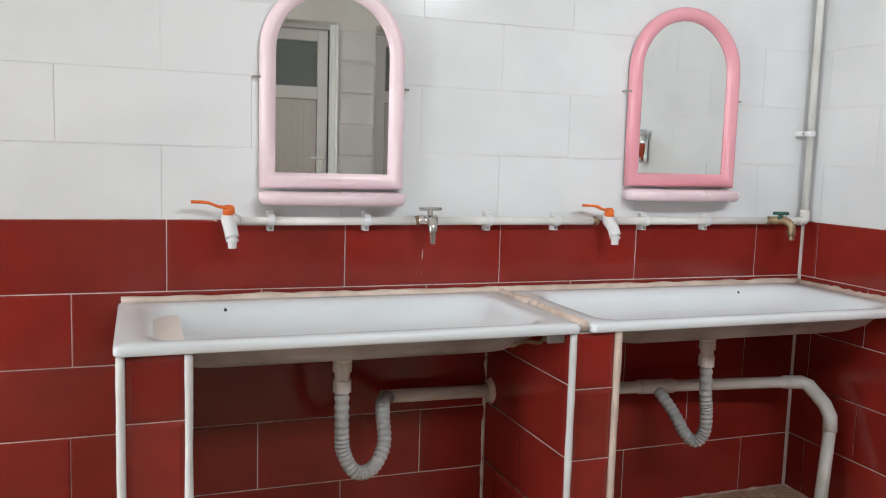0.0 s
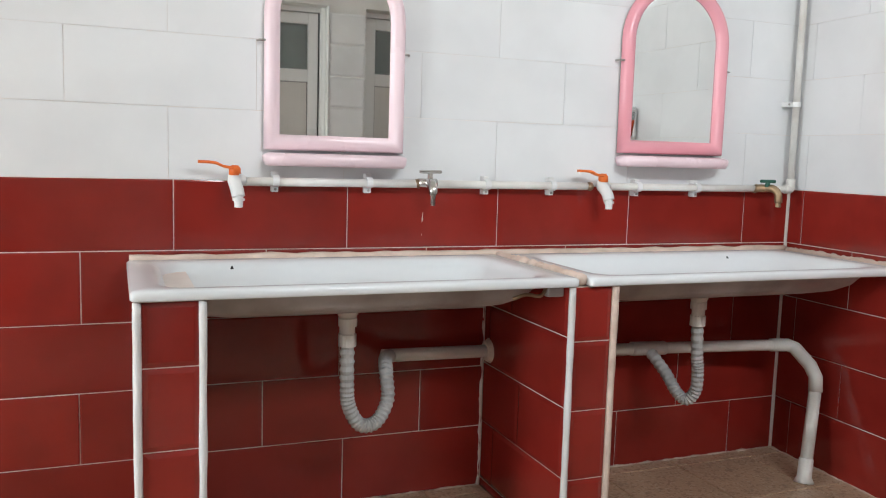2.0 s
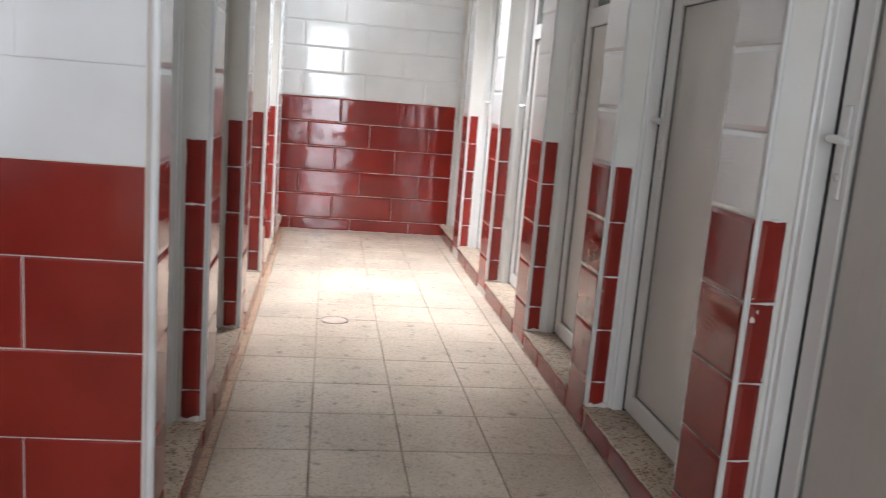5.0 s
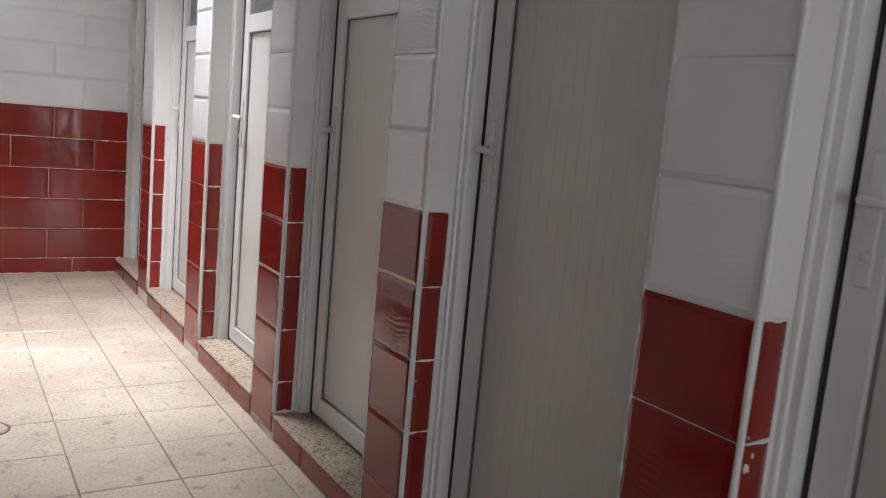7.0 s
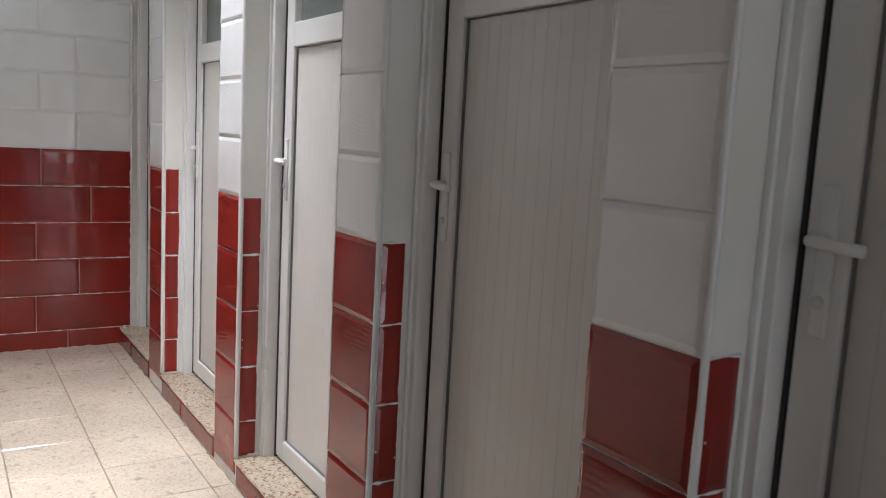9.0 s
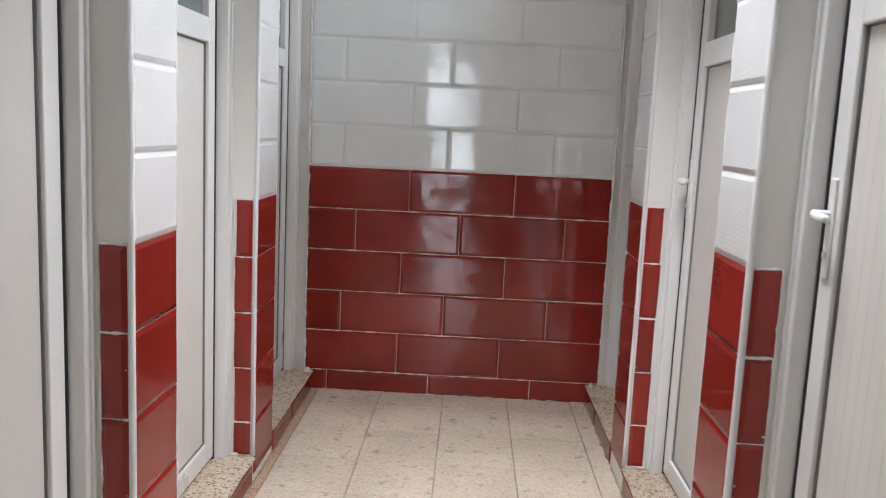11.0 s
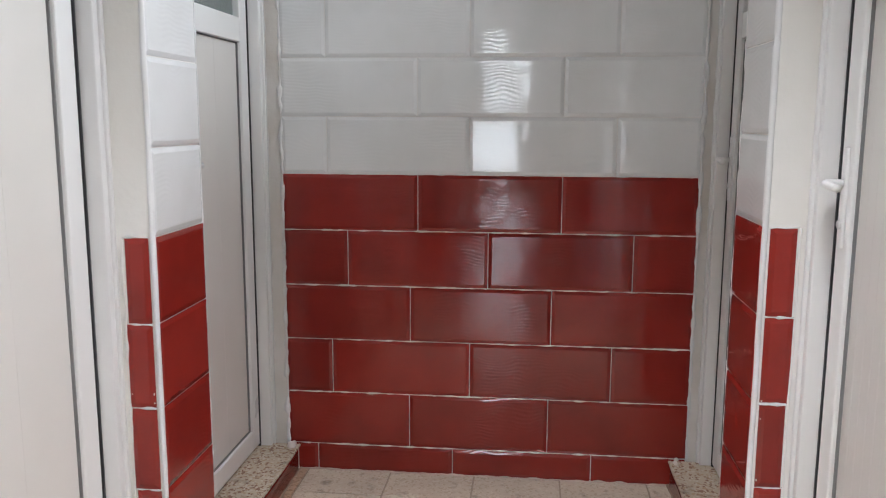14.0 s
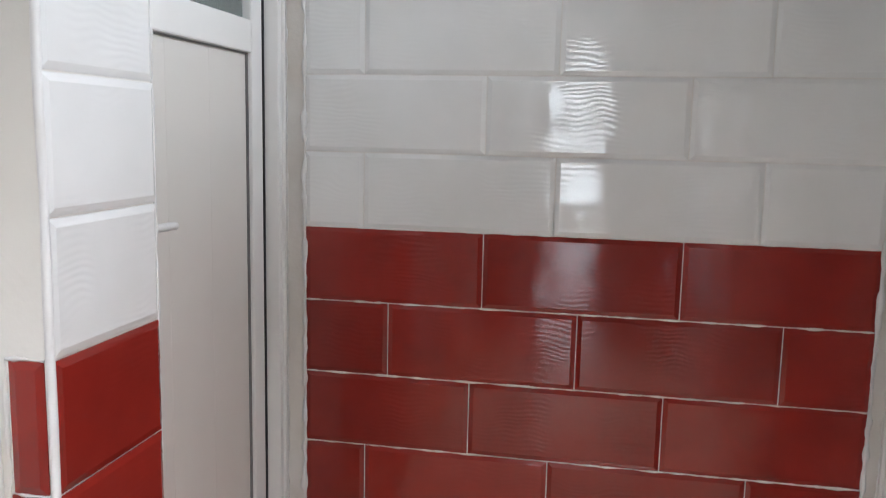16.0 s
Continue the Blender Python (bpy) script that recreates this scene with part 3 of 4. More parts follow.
def clip(x, z, upright=False):
    c = thing("pipe_clip", "white plastic pipe clip screwed to the wall", "pipe clip", None, "pipe clips")
    bm = bmesh.new()
    if upright:
        box(bm, x - 0.036, x + 0.026, PY + 0.004, SINK_Y - 0.001, z - 0.009, z + 0.009, 0.002)
        tube(bm, [(x, PY, z - 0.009), (x, PY, z + 0.009)], 0.0165, 14)
    else:
        box(bm, x - 0.009, x + 0.009, PY + 0.008, SINK_Y - 0.001, z - 0.032, z + 0.026, 0.002)
        tube(bm, [(x - 0.009, PY, z), (x + 0.009, PY, z)], 0.0165, 14)
    part("strap", bm, BEAD, c)
    sx, sz = (x - 0.03, z) if upright else (x, z - 0.024)
    part("screw", tube(bmesh.new(), [(sx, PY + 0.009 if not upright else PY + 0.005, sz), (sx, PY + 0.003, sz)], 0.004, 8), IRON, c)


for x in (1.351, 1.629, 2.017, 2.252, 2.583, 2.829):
    clip(x, PZ + 0.001)
clip(3.251, 1.312, True)


def lever_tap(x, label):
    """White plastic ball tap with an orange lever."""
    t = thing("water_tap", label, "tap", Matrix.Translation((x, PY - 0.02, PZ + 0.002)), "wall taps")
    bm = bmesh.new()
    tube(bm, [(0.03, 0.02, 0), (0.012, 0.012, 0), (-0.002, 0, 0)], [0.014, 0.018, 0.02], 14)
    tube(bm, curve_points([(0.004, 0.005, 0.018), (0, 0, 0.0), (0.004, -0.022, -0.022), (0.008, -0.03, -0.045)], 4), 0.0185, 14)
    part("body", bm, BEAD, t, "white plastic body", True)
    bm = bmesh.new()
    tube(bm, [(0.008, -0.03, -0.04), (0.008, -0.03, -0.074)], [0.0125, 0.0115], 14)
    tube(bm, [(0.008, -0.03, -0.048), (0.008, -0.03, -0.056)], 0.0165, 14)
    part("spout", bm, BEAD, t, smooth=False)
    bm = bmesh.new()
    tube(bm, [(0.002, 0.002, 0.014), (0.002, 0.002, 0.034), (0.002, 0.002, 0.042)], [0.0175, 0.016, 0.009], 12)
    line = curve_points([(0.0, 0, 0.034), (-0.028, -0.004, 0.038), (-0.055, -0.006, 0.048), (-0.098, -0.008, 0.05)], 5)
    rings = []
    for i, p in enumerate(line):
        s = 0.0105 + 0.0025 * math.sin(i * 0.9)
        rings.append([p + Vector((0, dy * s, dz * 0.0042)) for dy, dz in ((-1, -0.6), (-0.7, -1), (0.7, -1), (1, -0.6), (1, 0.6), (0.7, 1), (-0.7, 1), (-1, 0.6))])
    loft(bm, rings)
    part("lever", bm, ORANGE, t, "orange plastic lever", True)
    return t


lever_tap(1.232, "white plastic wall tap with orange lever")
lever_tap(2.43, "white plastic wall tap with orange lever")

t = thing("water_tap", "chromed metal wall tap with a short cross handle", "tap", Matrix.Translation((1.815, PY - 0.004, PZ + 0.002)), "wall taps")
bm = bmesh.new()
tube(bm, [(-0.03, 0, 0), (0.028, 0, 0)], 0.015, 12)
tube(bm, curve_points([(0, 0.004, 0), (0, -0.028, 0.004), (0, -0.046, -0.012), (0, -0.05, -0.03)], 4), [0.014] * 13, 12)
part("body", bm, CHROME, t, "chrome body", True)
bm = bmesh.new()
tube(bm, [(0, -0.05, -0.024), (0, -0.05, -0.034), (0, -0.05, -0.035), (0, -0.05, -0.066)], [0.0125, 0.0125, 0.009, 0.008], 12)
part("spout", bm, CHROME, t)
bm = bmesh.new()
tube(bm, [(0, -0.02, 0.004), (0, -0.022, 0.032)], [0.011, 0.008], 12)
box(bm, -0.036, 0.036, -0.03, -0.014, 0.03, 0.041, 0.004)
part("handle", bm, CHROME, t)

t = thing("water_tap", "old metal wall tap with a dark green handle", "tap", Matrix.Translation((3.125, PY - 0.006, PZ + 0.004)), "wall taps")
bm = bmesh.new()
tube(bm, [(-0.04, 0, 0), (0.036, 0, 0)], 0.0145, 12)
tube(bm, curve_points([(0, 0.004, 0), (0.012, -0.028, 0.0), (0.022, -0.045, -0.016), (0.024, -0.048, -0.05)], 4), [0.0135] * 13, 12)
part("body", bm, BRASS, t, "tarnished metal body", True)
part("spout", tube(bmesh.new(), [(0.024, -0.048, -0.046), (0.024, -0.048, -0.066)], 0.0095, 12), BRASS, t)
bm = bmesh.new()
tube(bm, [(0, -0.014, 0.006), (0, -0.016, 0.022)], 0.009, 10)
box(bm, -0.03, 0.03, -0.026, -0.006, 0.02, 0.032, 0.004)
part("handle", bm, GREEN, t, "dark green handle")

# ---- mirrors ----


def arch(w, z0, spring, rise, inset, y, n=22):
    """A closed loop: straight sides and a rounded top."""
    pts = [Vector((-w + inset, y, z0 + inset)), Vector((-w + inset, y, (z0 + spring) / 2))]
    for k in range(n + 1):
        a = math.pi - math.pi * k / n
        pts.append(Vector(((w - inset) * math.cos(a), y, spring + (rise - inset) * math.sin(a))))
    pts += [Vector((w - inset, y, (z0 + spring) / 2)), Vector((w - inset, y, z0 + inset))]
    return pts


def wall_mirror(x, z, w, height, material, label):
    m = thing("wall_mirror", label, "mirror", Matrix.Translation((x, SINK_Y - 0.009, z)), "wall mirrors")
    spring, rise = height - w * 0.98, w * 0.98
    rings = [arch(w, 0, spring, rise, i, y) for i, y in ((0.0, 0.0), (0.0, -0.016), (0.006, -0.026), (0.018, -0.031), (0.034, -0.027), (0.042, -0.018), (0.045, -0.007))]
    part("frame", loft(bmesh.new(), rings, True, False, False), material, m, "", True)
    bm = bmesh.new()
    bm.faces.new([bm.verts.new(p) for p in arch(w, 0, spring, rise, 0.0435, -0.0085)])
    r = bmesh.ops.extrude_face_region(bm, geom=bm.faces[:])
    bmesh.ops.translate(bm, vec=(0, 0.004, 0), verts=[v for v in r["geom"] if isinstance(v, bmesh.types.BMVert)])
    part("mirror_glass", bm, MIRROR, m, "arched mirror glass")
    rings = []
    for z_, k, d in ((-0.008, 0.94, 0.07), (-0.0125, 1.0, 0.1), (-0.018, 1.015, 0.107), (-0.034, 1.005, 0.104), (-0.045, 0.97, 0.092)):
        ring = [Vector((-w * k, 0, z_))]
        for i in range(21):
            a = math.pi - math.pi * i / 20
            ring.append(Vector((w * k * math.cos(a) * (1 if 0 < i < 20 else 1), -0.035 - (d - 0.035) * math.sin(a) ** 0.7, z_)))
        ring.append(Vector((w * k, 0, z_)))
        rings.append(ring)
    part("shelf", loft(bmesh.new(), rings), PINKPALE, m, "pale pink bowed shelf", True)
    for s, zz in ((-1, height * 0.52), (1, height * 0.5)):
        bm = bmesh.new()
        tube(bm, [(s * (w - 0.012), -0.02, zz), (s * (w + 0.014), -0.012, zz), (s * (w + 0.018), 0.004, zz)], 0.0032, 8)
        part("hook", bm, IRON, m, "small metal hook", True)
    return m


wall_mirror(1.529, 1.09, 0.209, 0.59, PINKPALE, "arched wall mirror in a pale pink plastic frame")
wall_mirror(2.722, 1.115, 0.214, 0.592, PINK, "arched wall mirror in a bright pink plastic frame")

# ---- soap dispenser ----
along = (Vector((*DISP[1], 0)) - Vector((*DISP[0], 0))).normalized()
out = Vector((along.y, -along.x, 0))
if out.x > 0:
    out = -out
base = Vector((*DISP[0], 0)) + along * ((3.135 - 2.108)) + out * 0.009
dm = Matrix(((along.x, out.x, 0, base.x), (along.y, out.y, 0, base.y), (0, 0, 1, 1.185), (0, 0, 0, 1)))
d = thing("soap_dispenser", "wall soap dispenser half full of orange soap", "soap dispenser", dm)
part("back_plate", fresh_box(-0.044, 0.044, 0, 0.014, 0.01, 0.15, 0.005), PVC, d)


def tank(z0, z1, k):
    rings = []
    for i in range(7):
        z = z0 + (z1 - z0) * i / 6
        t = z / 0.15
        w = (0.022 + 0.027 * min(1, t * 1.25)) * k
        dep = 0.03 + 0.032 * math.sin(min(1, t * 1.2 + 0.15) * math.pi / 2) * k
        rings.append([Vector((-w, 0.0145, z))] + [Vector((w * math.cos(math.pi - math.pi * j / 14), 0.016 + dep * math.sin(math.pi * j / 14) ** 0.75, z)) for j in range(1, 14)] + [Vector((w, 0.0145, z))])
    return loft(bmesh.new(), rings)


part("tank", tank(0.099, 0.137, 1.0), CLEAR, d, "clear plastic tank", True).visible_shadow = False
part("soap", tank(0.02, 0.098, 0.99), SOAP, d, "orange liquid soap", True)
rings = [[Vector((-w, 0.0145, z))] + [Vector((w * math.cos(math.pi - math.pi * j / 14), 0.016 + dep * math.sin(math.pi * j / 14) ** 0.75, z)) for j in range(1, 14)] + [Vector((w, 0.0145, z))] for z, w, dep in ((0.136, 0.053, 0.068), (0.15, 0.052, 0.067), (0.158, 0.046, 0.06), (0.162, 0.03, 0.045))]
part("lid", loft(bmesh.new(), rings), PVC, d, "white lid", True)
part("push_button", tube(bmesh.new(), [(-0.02, 0.03, 0.02), (-0.02, 0.078, 0.02), (-0.02, 0.083, 0.02)], [0.016, 0.016, 0.011], 16), PVC, d, "white round push button", True)
part("nozzle", tube(bmesh.new(), [(-0.018, 0.04, 0.012), (-0.018, 0.045, -0.01)], 0.006, 10), PVC, d, smooth=True)

# ---- floor drain ----
fd = thing("floor_drain", "round worn metal drain cover set in the floor", "drain", Matrix.Translation((5.66, 1.125, 0)))
bm = bmesh.new()
loft(bm, [[Vector((r * math.cos(2 * math.pi * k / 28), r * math.sin(2 * math.pi * k / 28), z)) for k in range(28)] for r, z in ((0.075, 0.0005), (0.074, 0.003), (0.066, 0.003), (0.065, 0.0012))], True, False, False)
part("ring", bm, IRON, fd)
bm = bmesh.new()
loft(bm, [[Vector((r * math.cos(2 * math.pi * k / 28), r * math.sin(2 * math.pi * k / 28), z)) for k in range(28)] for r, z in ((0.063, 0.0006), (0.062, 0.0025))])
part("cover", bm, BEADPINK, fd)

# ---- tiles ----
TILES = {}


def tile_mesh(w, h, material, flat=False):
    key = (round(w, 3), round(h, 3), material.name, flat)
    bevel, rise = ((0.001, 0.0018) if material is WHITE_FLAT else (0.004, 0.0026)) if flat else (0.012, 0.0052)
    if key not in TILES:
        w, h = key[0], key[1]
        b = min(bevel, w * 0.3, h * 0.3)
        rings = [[Vector((x0, y0, z)), Vector((x1, y0, z)), Vector((x1, y1, z)), Vector((x0, y1, z))] for x0, x1, y0, y1, z in ((0, w, 0, h, 0), (0, w, 0, h, 0.0016), (b, w - b, b, h - b, rise))]
        TILES[key] = link_mesh("tile", loft(bmesh.new(), rings, True, False, True), material)
    return TILES[key]


rng = random.Random(5)


def lay(parent, origin, u, n, u0, u1, z0, z1, material, gap=0.0032, flat=False):
    """One tile on a wall: u runs along the wall, n out of it."""
    w, h = u1 - u0 - gap, z1 - z0 - gap
    if w < 0.012 or h < 0.012:
        return
    o = new("tile", tile_mesh(w, h, material, flat))
    up = Vector((0, 0, 1))
    u, n = Vector(u), Vector(n)
    p = Vector(origin) + u * (u0 + gap / 2) + up * (z0 + gap / 2) + n * rng.uniform(0, 0.0008)
    m = Matrix(((u.x, up.x, n.x, p.x), (u.y, up.y, n.y, p.y), (u.z, up.z, n.z, p.z), (0, 0, 0, 1)))
    lim = min(0.2, 0.04 / w)
    lean = pose(w / 2, h / 2, 0, rng.uniform(-0.3, 0.3), rng.uniform(-lim, lim), rng.uniform(-0.1, 0.1))
    o.matrix_world = m @ lean @ pose(-w / 2, -h / 2, 0)
    o.parent = parent


def courses(parent, origin, u, n, u0, u1, rows, flat=False):
    """Courses of tiles: (z0, z1, first joint, material), half a metre from joint to joint."""
    for z0, z1, first, material in rows:
        cuts = [u0]
        j = first
        while j > u0 + 0.5:
            j -= 0.5
        while j < u1 - 0.03:
            if j > u0 + 0.03:
                cuts.append(j)
            j += 0.5
        cuts.append(u1)
        for a, b in zip(cuts, cuts[1:]):
            lay(parent, origin, u, n, a, b, z0, z1, material, 0.0032 if material in (RED, RED_FLAT) else (0.0014 if flat else 0.0016), flat)


TOP = 2.2
# trough wall: u runs along +x from x = 0, seen from the south
rows = [(0.8, 1.0, 0.073, RED_FLAT), (0.6, 0.8, 0.331, RED_FLAT), (0.405, 0.6, 0.055, RED_FLAT), (0.203, 0.405, 0.322, RED_FLAT), (0.0, 0.203, 0.07, RED_FLAT)]
rows += [(1.0 + 0.2 * i, 1.2 + 0.2 * i, 0.3 if i % 2 else 0.06, WHITE_FLAT) for i in range(6)]
courses(wall_sink, (0, SINK_Y, 0), (1, 0, 0), (0, -1, 0), -1.3, 3.276, rows, True)
# partition: u runs from the corner towards the passage
rows = [(0.8, 1.0, 0.078, RED_FLAT), (0.6, 0.8, 0.32, RED_FLAT), (0.402, 0.6, 0.08, RED_FLAT), (0.205, 0.402, 0.316, RED_FLAT), (0.0, 0.205, 0.09, RED_FLAT)]
rows += [(1.0 + 0.2 * i, 1.2 + 0.2 * i, 0.31 if i % 2 else 0.08, WHITE_FLAT) for i in range(6)]
courses(wall_disp, (*DISP[0], 0), along, out, 0.008, 1.562, rows, True)
# end wall: u runs from south to north... seen from the passage, so along -y
E0 = 1.597
rows = [(0.9, 1.1, E0 - 1.114, RED), (0.7, 0.9, E0 - 0.866, RED), (0.5, 0.7, E0 - 1.142, RED), (0.3, 0.5, E0 - 1.428, RED), (0.1, 0.3, E0 - 1.146, RED), (0.0, 0.1, E0 - 0.988, RED)]
rows += [(1.1 + 0.2 * i, 1.3 + 0.2 * i, E0 - (1.115 if i % 2 else 1.435), WHITE) for i in range(6)]
courses(wall_end, (END_X, E0, 0), (0, -1, 0), (-1, 0, 0), 0.0, E0 - 0.157, rows)


def pier_tiles(parent, a, b, top, y, sign):
    """Front, and the strip on the reveal that faces west; sign +1: the passage lies north."""
    n = (0, sign, 0)
    u = (-1, 0, 0) if sign > 0 else (1, 0, 0)
    start = b if sign > 0 else a + 0.011
    width = b - a - 0.011
    levels = [(top - 0.2 * i - 0.2, top - 0.2 * i, RED) for i in range(5)] + [(top + 0.2 * i, top + 0.2 * i + 0.2, WHITE) for i in range(5)]
    for z0, z1, m in levels:
        z0, z1 = max(z0, 0.0), min(z1, DOOR_TOP - 0.002)
        lay(parent, (start, y, 0), u, n, 0, width, z0, z1, m)
        z0 = max(z0, SILL_TOP)
        depth = 0.062 + rng.uniform(-0.003, 0.003)
        if m is RED:
            ry = y - sign * 0.008
            lay(parent, (a + 0.008, ry if sign < 0 else ry - depth, 0) if sign > 0 else (a + 0.008, ry + depth, 0), (0, 1, 0) if sign > 0 else (0, -1, 0), (-1, 0, 0), 0, depth, z0, z1, m)
    return


for a, b, top in S_PIERS:
    pier_tiles(wall_south, a, b, top, S_Y, 1)
for a, b, top in N_PIERS[1:]:
    pier_tiles(wall_north, a, b, top, N_Y, -1)
for i in range(5):
    lay(wall_north, (3.24, N_Y, 0), (1, 0, 0), (0, -1, 0), 0, 0.17, 0.8 - 0.2 * i, 1.0 - 0.2 * i, RED)
    lay(wall_north, (3.24, N_Y, 0), (1, 0, 0), (0, -1, 0), 0, 0.17, 1.0 + 0.2 * i, 1.2 + 0.2 * i, WHITE)
# risers under the sills
for a, b in s_edges:
    k = a + (b - a) * rng.uniform(0.35, 0.65)
    lay(wall_south, (b, S_Y, 0), (-1, 0, 0), (0, 1, 0), 0, b - k, 0, 0.088, RED)
    lay(wall_south, (b, S_Y, 0), (-1, 0, 0), (0, 1, 0), b - k, b - a, 0, 0.088, RED)
for a, b in n_edges:
    k = a + (b - a) * rng.uniform(0.35, 0.65)
    lay(wall_north, (a, N_Y, 0), (1, 0, 0), (0, -1, 0), 0, k - a, 0, 0.088, RED)
    lay(wall_north, (a, N_Y, 0), (1, 0, 0), (0, -1, 0), k - a, b - a, 0, 0.088, RED)
# trough piers: fronts and the inner side
for x0, x1, p in ((0.97, 1.094, pier_left), (2.049, 2.164, pier_mid)):
    for z0, z1 in ((0.0, 0.22), (0.22, 0.413), (0.413, 0.604), (0.604, 0.752)):
        lay(p, (x0, FRONT + 0.022, 0), (1, 0, 0), (0, -1, 0), 0, x1 - x0, z0, z1, RED_FLAT)
for z0, z1, cut in ((0.0, 0.03, 0.2), (0.03, 0.224, 0.1), (0.224, 0.42, 0.27), (0.42, 0.615, 0.05), (0.615, 0.752, 0.2)):
    for a, b in ((0.012, cut), (cut, 0.54)):
        lay(pier_mid, (2.04, SINK_Y, 0), (0, -1, 0), (-1, 0, 0), a, b, z0, z1, RED_FLAT)
        lay(pier_left, (0.966, SINK_Y, 0), (0, -1, 0), (-1, 0, 0), a, b, z0, z1, RED_FLAT)

# floor tiles
FT, NUM = {}, 0
for i in range(-24, 16):
    for j in range(-4, 8):
        x0, x1 = 4.083 + i * 0.32, 4.083 + (i + 1) * 0.32
        y0, y1 = 1.217 + j * 0.309, 1.217 + (j + 1) * 0.309
        x0, x1, y0, y1 = max(x0, WEST_X), min(x1, END_X), max(y0, S_Y), min(y1, SINK_Y if x0 < 3.2 else N_Y)
        if x0 < 3.2 < x1 and y0 > 1.56:
            x1 = 3.28
        if x1 - x0 < 0.03 or y1 - y0 < 0.03:
            continue
        w, h = round(x1 - x0 - 0.005, 3), round(y1 - y0 - 0.005, 3)
        stone = FLOORB if y0 > 1.4 else FLOOR
        if (w, h, stone.name) not in FT:
            rings = [[Vector((a, c, z)), Vector((b, c, z)), Vector((b, d_, z)), Vector((a, d_, z))] for a, b, c, d_, z in ((0, w, 0, h, -0.006), (0, w, 0, h, -0.0012), (0.0014, w - 0.0014, 0.0014, h - 0.0014, 0))]
            FT[(w, h, stone.name)] = link_mesh("floor_tile", loft(bmesh.new(), rings, True, False, True), stone)
        o = new("floor_tile", FT[(w, h, stone.name)])
        o.matrix_world = pose(x0 + 0.0015, y0 + 0.0015, -rng.uniform(0, 0.0006), rng.uniform(-0.08, 0.08), rng.uniform(-0.08, 0.08))
        o.parent = floor

# ---- ragged grout and filler lines ----


def smear(parent, p0, p1, r, material, seed, wobble=0.0015):
    """An uneven line of grout dragged along a joint."""
    a, b = Vector(p0), Vector(p1)
    n = max(8, int((b - a).length / 0.012))
    pts, rad = [], []
    for i in range(n + 1):
        q = a.lerp(b, i / n)
        pts.append(q + wobble * Vector((noise.noise((i * 0.4, seed, 1)), noise.noise((i * 0.4, seed, 2)), noise.noise((i * 0.4, seed, 3)))))
        rad.append(max(0.0004, r * (1 + 1.3 * noise.noise((i * 0.31, seed, 7)) + 0.7 * noise.noise((i * 1.7, seed, 9)))))
    o = new("grout_line", link_mesh("grout_line", tube(bmesh.new(), pts, rad, 6), material, True))
    o.parent = parent


for k, z in enumerate((0.1, 0.3, 0.5, 0.7, 0.9)):
    smear(wall_end, (END_X - 0.001, 0.16, z), (END_X - 0.001, E0, z), 0.0024, GROUT, k + 0.3)
smear(wall_end, (END_X - 0.001, 0.16, 1.1), (END_X - 0.001, E0, 1.1), 0.002, BEAD, 8.1)
smear(wall_end, (END_X - 0.002, 0.153, 0.1), (END_X - 0.002, 0.153, 1.9), 0.006, BEAD, 3.3, 0.004)
smear(wall_end, (END_X - 0.002, 1.6, 0.1), (END_X - 0.002, 1.6, 1.9), 0.006, BEAD, 4.4, 0.004)
for y, seed in ((0.121, 5.1), (1.649, 6.2)):
    smear(wall_end, (END_X - 0.004, y, 0.11), (END_X - 0.004, y, 1.9), 0.0028, BEAD, seed, 0.003)
for k, (a, b, top) in enumerate(S_PIERS[3:]):
    for i in range(5):
        z = top - 0.2 * i
        smear(wall_south, (a + 0.007, S_Y - 0.008, z), (a + 0.007, S_Y - 0.072, z), 0.0028, BEAD, k * 7 + i + 0.5)
    smear(wall_south, (a + 0.007, S_Y - 0.073, SILL_TOP), (a + 0.007, S_Y - 0.073, top), 0.003, PLASTER, k + 40.5, 0.003)
    smear(wall_south, (b - 0.002, S_Y + 0.001, 0.1), (b - 0.002, S_Y + 0.001, 1.9), 0.003, BEAD, k + 60.5)
    smear(wall_south, (a + 0.01, S_Y - 0.01, SILL_TOP - 0.003), (a + 0.006, S_Y - 0.08, SILL_TOP - 0.003), 0.007, GROUT, k + 80.5, 0.004)
for k, (a, b, top) in enumerate(N_PIERS[1:]):
    for i in range(5):
        z = top - 0.2 * i
        smear(wall_north, (a + 0.007, N_Y + 0.008, z), (a + 0.007, N_Y + 0.072, z), 0.0028, BEAD, k * 7 + i + 100.5)
    smear(wall_north, (a + 0.007, N_Y + 0.073, SILL_TOP), (a + 0.007, N_Y + 0.073, top), 0.003, PLASTER, k + 140.5, 0.003)
    smear(wall_north, (b - 0.002, N_Y - 0.001, 0.1), (b - 0.002, N_Y - 0.001, 1.9), 0.003, BEAD, k + 160.5)
    smear(wall_north, (a + 0.01, N_Y + 0.01, SILL_TOP - 0.003), (a + 0.006, N_Y + 0.08, SILL_TOP - 0.003), 0.007, GROUT, k + 180.5, 0.004)
for y in (0.2, 0.3):
    smear(wall_end, (END_X - 0.01, 0.19, 0.1), (END_X - 0.06, 0.2, 0.1), 0.009, GROUT, 201.5 + y, 0.006)
smear(wall_end, (END_X - 0.01, 1.58, 0.1), (END_X - 0.06, 1.575, 0.1), 0.009, GROUT, 205.5, 0.006)
# run of lime below the chromed tap
smear(wall_sink, (1.818, SINK_Y - 0.002, 0.93), (1.81, SINK_Y - 0.002, 0.80), 0.0013, BEADPINK, 301.5, 0.003)

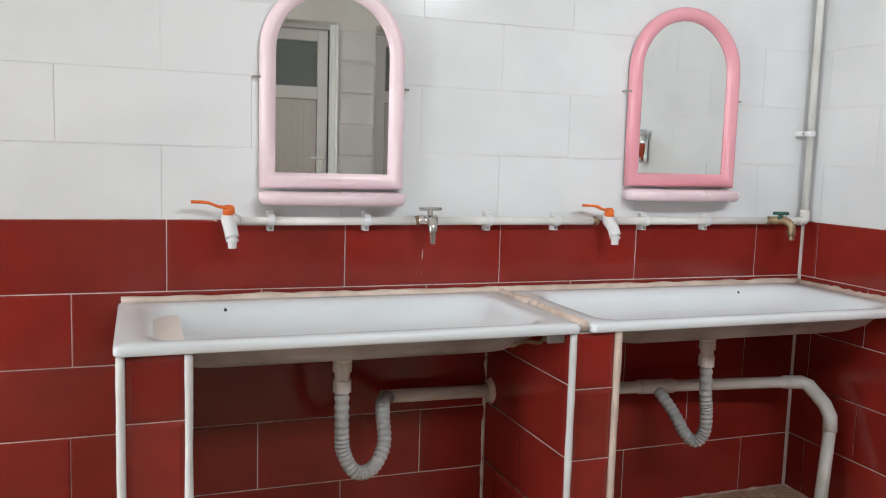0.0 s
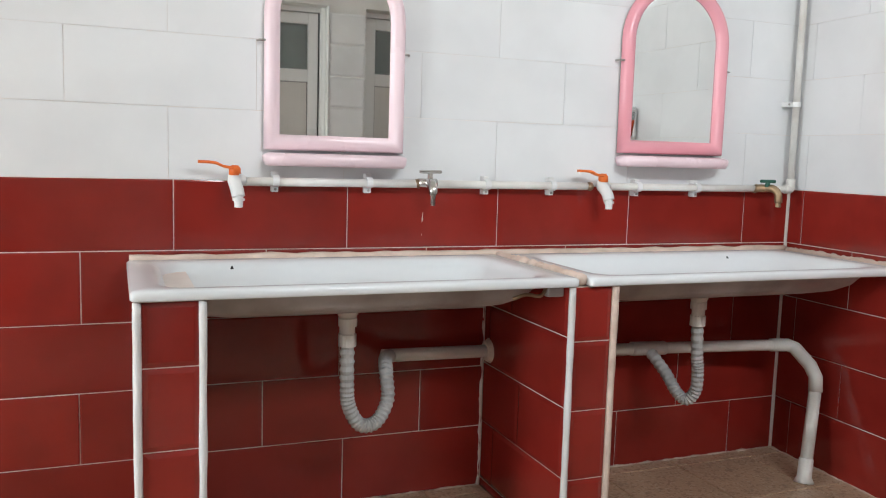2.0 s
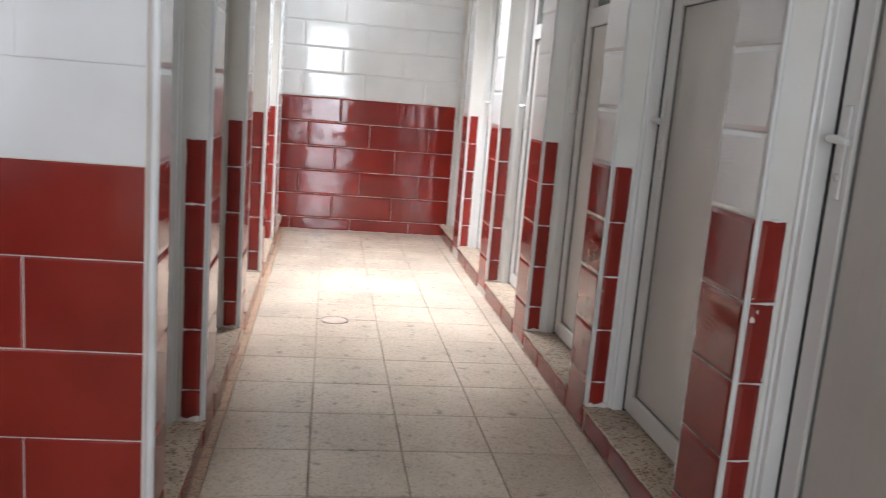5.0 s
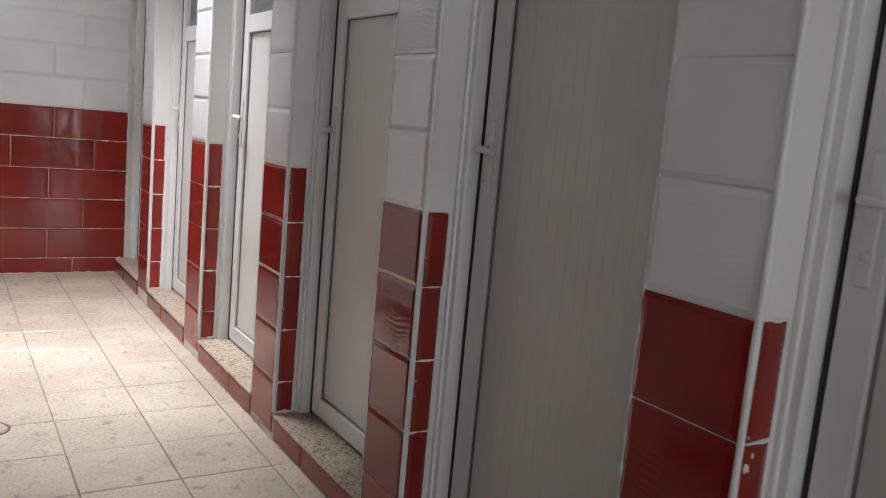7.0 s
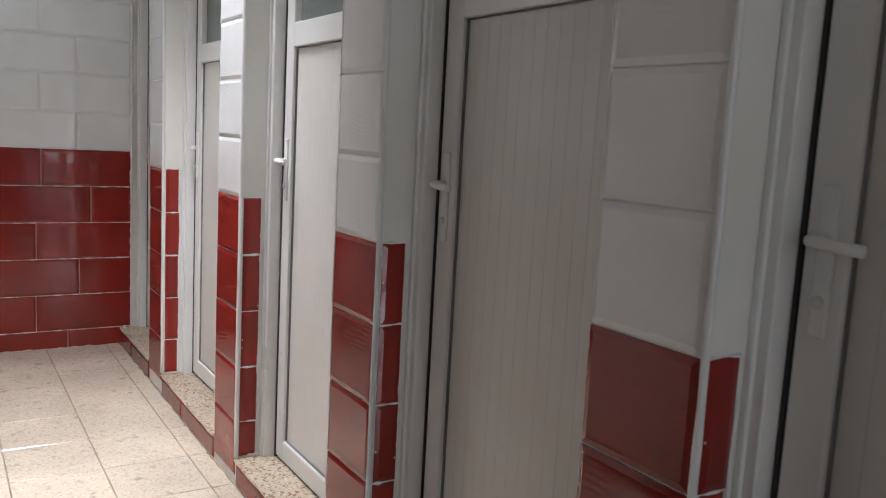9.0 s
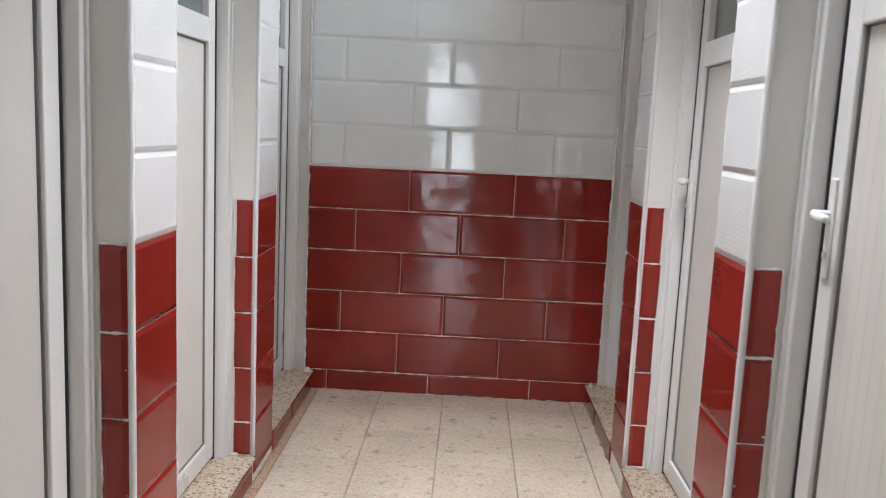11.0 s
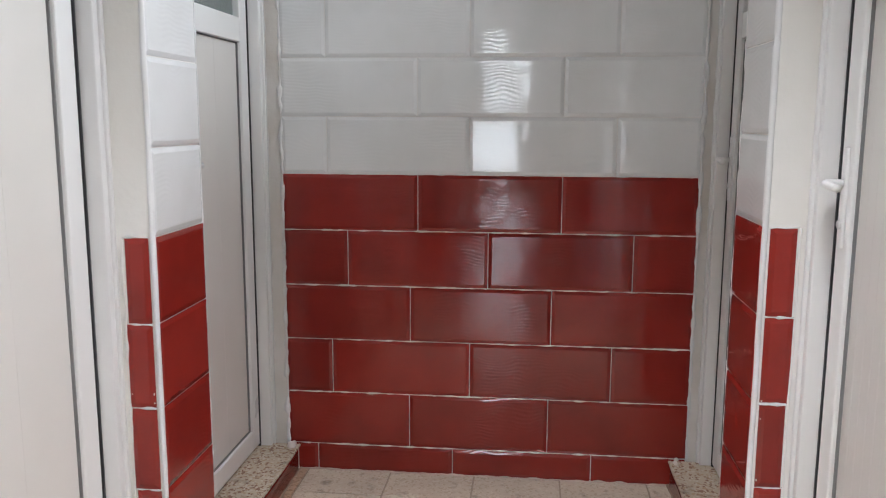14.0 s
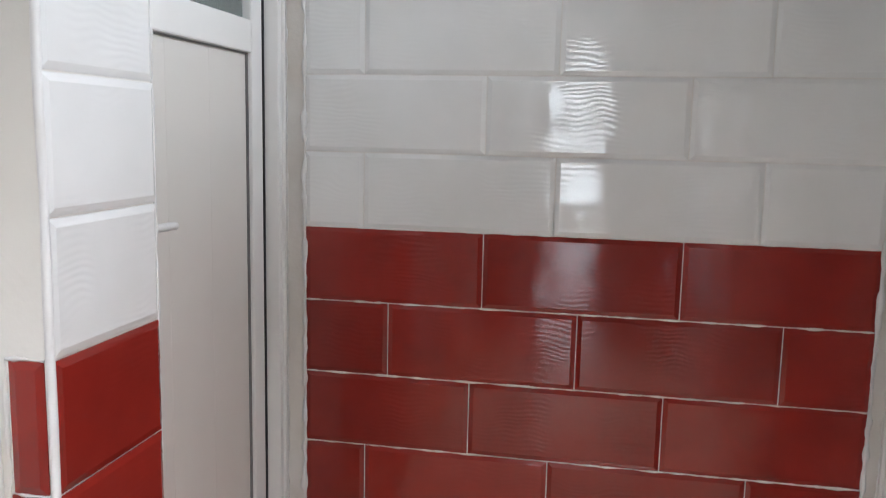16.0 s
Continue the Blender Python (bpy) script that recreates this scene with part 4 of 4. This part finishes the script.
# grout and dirt along the foot of the walls
for k, (p0, p1, parent) in enumerate((
    ((3.3, S_Y + 0.004, 0), (END_X, S_Y + 0.004, 0), wall_south),
    ((3.3, N_Y - 0.004, 0), (END_X, N_Y - 0.004, 0), wall_north),
    ((END_X - 0.004, S_Y, 0), (END_X - 0.004, N_Y, 0), wall_end),
    ((DISP[0][0] - 0.004, DISP[0][1], 0), (DISP[1][0] - 0.004, DISP[1][1], 0), wall_disp),
    ((1.1, SINK_Y - 0.004, 0), (3.28, SINK_Y - 0.004, 0), wall_sink),
)):
    smear(parent, p0, p1, 0.0035, JOINT if k < 2 else BEADPINK, 400.5 + k, 0.003)
# vertical corner joint between trough wall and partition
smear(wall_disp, (DISP[0][0] - 0.003, SINK_Y - 0.003, 0), (DISP[0][0] - 0.003, SINK_Y - 0.003, 1.0), 0.003, GROUT, 410.5, 0.002)
smear(wall_sink, (2.037, SINK_Y - 0.003, 0), (2.037, SINK_Y - 0.003, 0.74), 0.004, GROUT, 411.5, 0.003)

# rusty bracket and mortar lump where the long trough meets the pier
br = thing("trough_bracket", "small rusty metal bracket under the trough rim", "bracket")
part("strap", tube(bmesh.new(), curve_points([(1.985, FRONT + 0.06, RIM - 0.03), (1.965, FRONT + 0.055, RIM - 0.052), (1.92, FRONT + 0.05, RIM - 0.046), (1.885, FRONT + 0.055, RIM - 0.058)], 5), 0.005, 8), BRASS, br, smooth=True)
part("plate", fresh_box(1.985, 2.034, FRONT + 0.05, FRONT + 0.075, RIM - 0.056, RIM - 0.03, 0.004), BELLY, br)

# empty screw hole in the white tile beside the dispenser: solid stub, shade as colour
hp = Vector((*DISP[0], 0)) + along * 1.12 + out * 0.004 + Vector((0, 0, 1.185))
part("screw_hole", tube(bmesh.new(), [hp, hp + out * 0.0035], 0.004, 8), HOLE_SHADE, wall_disp)


def chip(parent, x, y, z, size, seed):
    """A flake of lost glaze that bares the pale body of a tile."""
    bm = bmesh.new()
    ring = []
    for k in range(14):
        a = 2 * math.pi * k / 14
        q = size * (0.75 + 0.6 * noise.noise((math.cos(a) * 1.7, math.sin(a) * 1.7, seed)))
        ring.append((x, y + 0.7 * q * math.cos(a), z + q * math.sin(a)))
    inner = [(x - 0.0022, y + (p[1] - y) * 0.8, z + (p[2] - z) * 0.8) for p in ring]
    loft(bm, [ring, inner])
    part("chipped_glaze", bm, GROUT, parent)


chip_rng = random.Random(11)
chip(wall_south, 3.2545, S_Y - 0.02, 0.725, 0.013, 3.7)
chip(wall_south, 3.2545, S_Y - 0.028, 0.745, 0.008, 5.2)
for a, b, top in S_PIERS[6:]:
    for k in range(3):
        chip(wall_south, a + 0.0045, S_Y - chip_rng.choice((0.013, 0.066)), top - chip_rng.uniform(0.05, 0.8), chip_rng.uniform(0.002, 0.0045), a + k)
for a, b, top in N_PIERS[2:]:
    for k in range(5):
        chip(wall_north, a + 0.0045, N_Y + chip_rng.choice((0.013, 0.066)), top - chip_rng.uniform(0.05, 0.8), chip_rng.uniform(0.002, 0.0045), a + k)
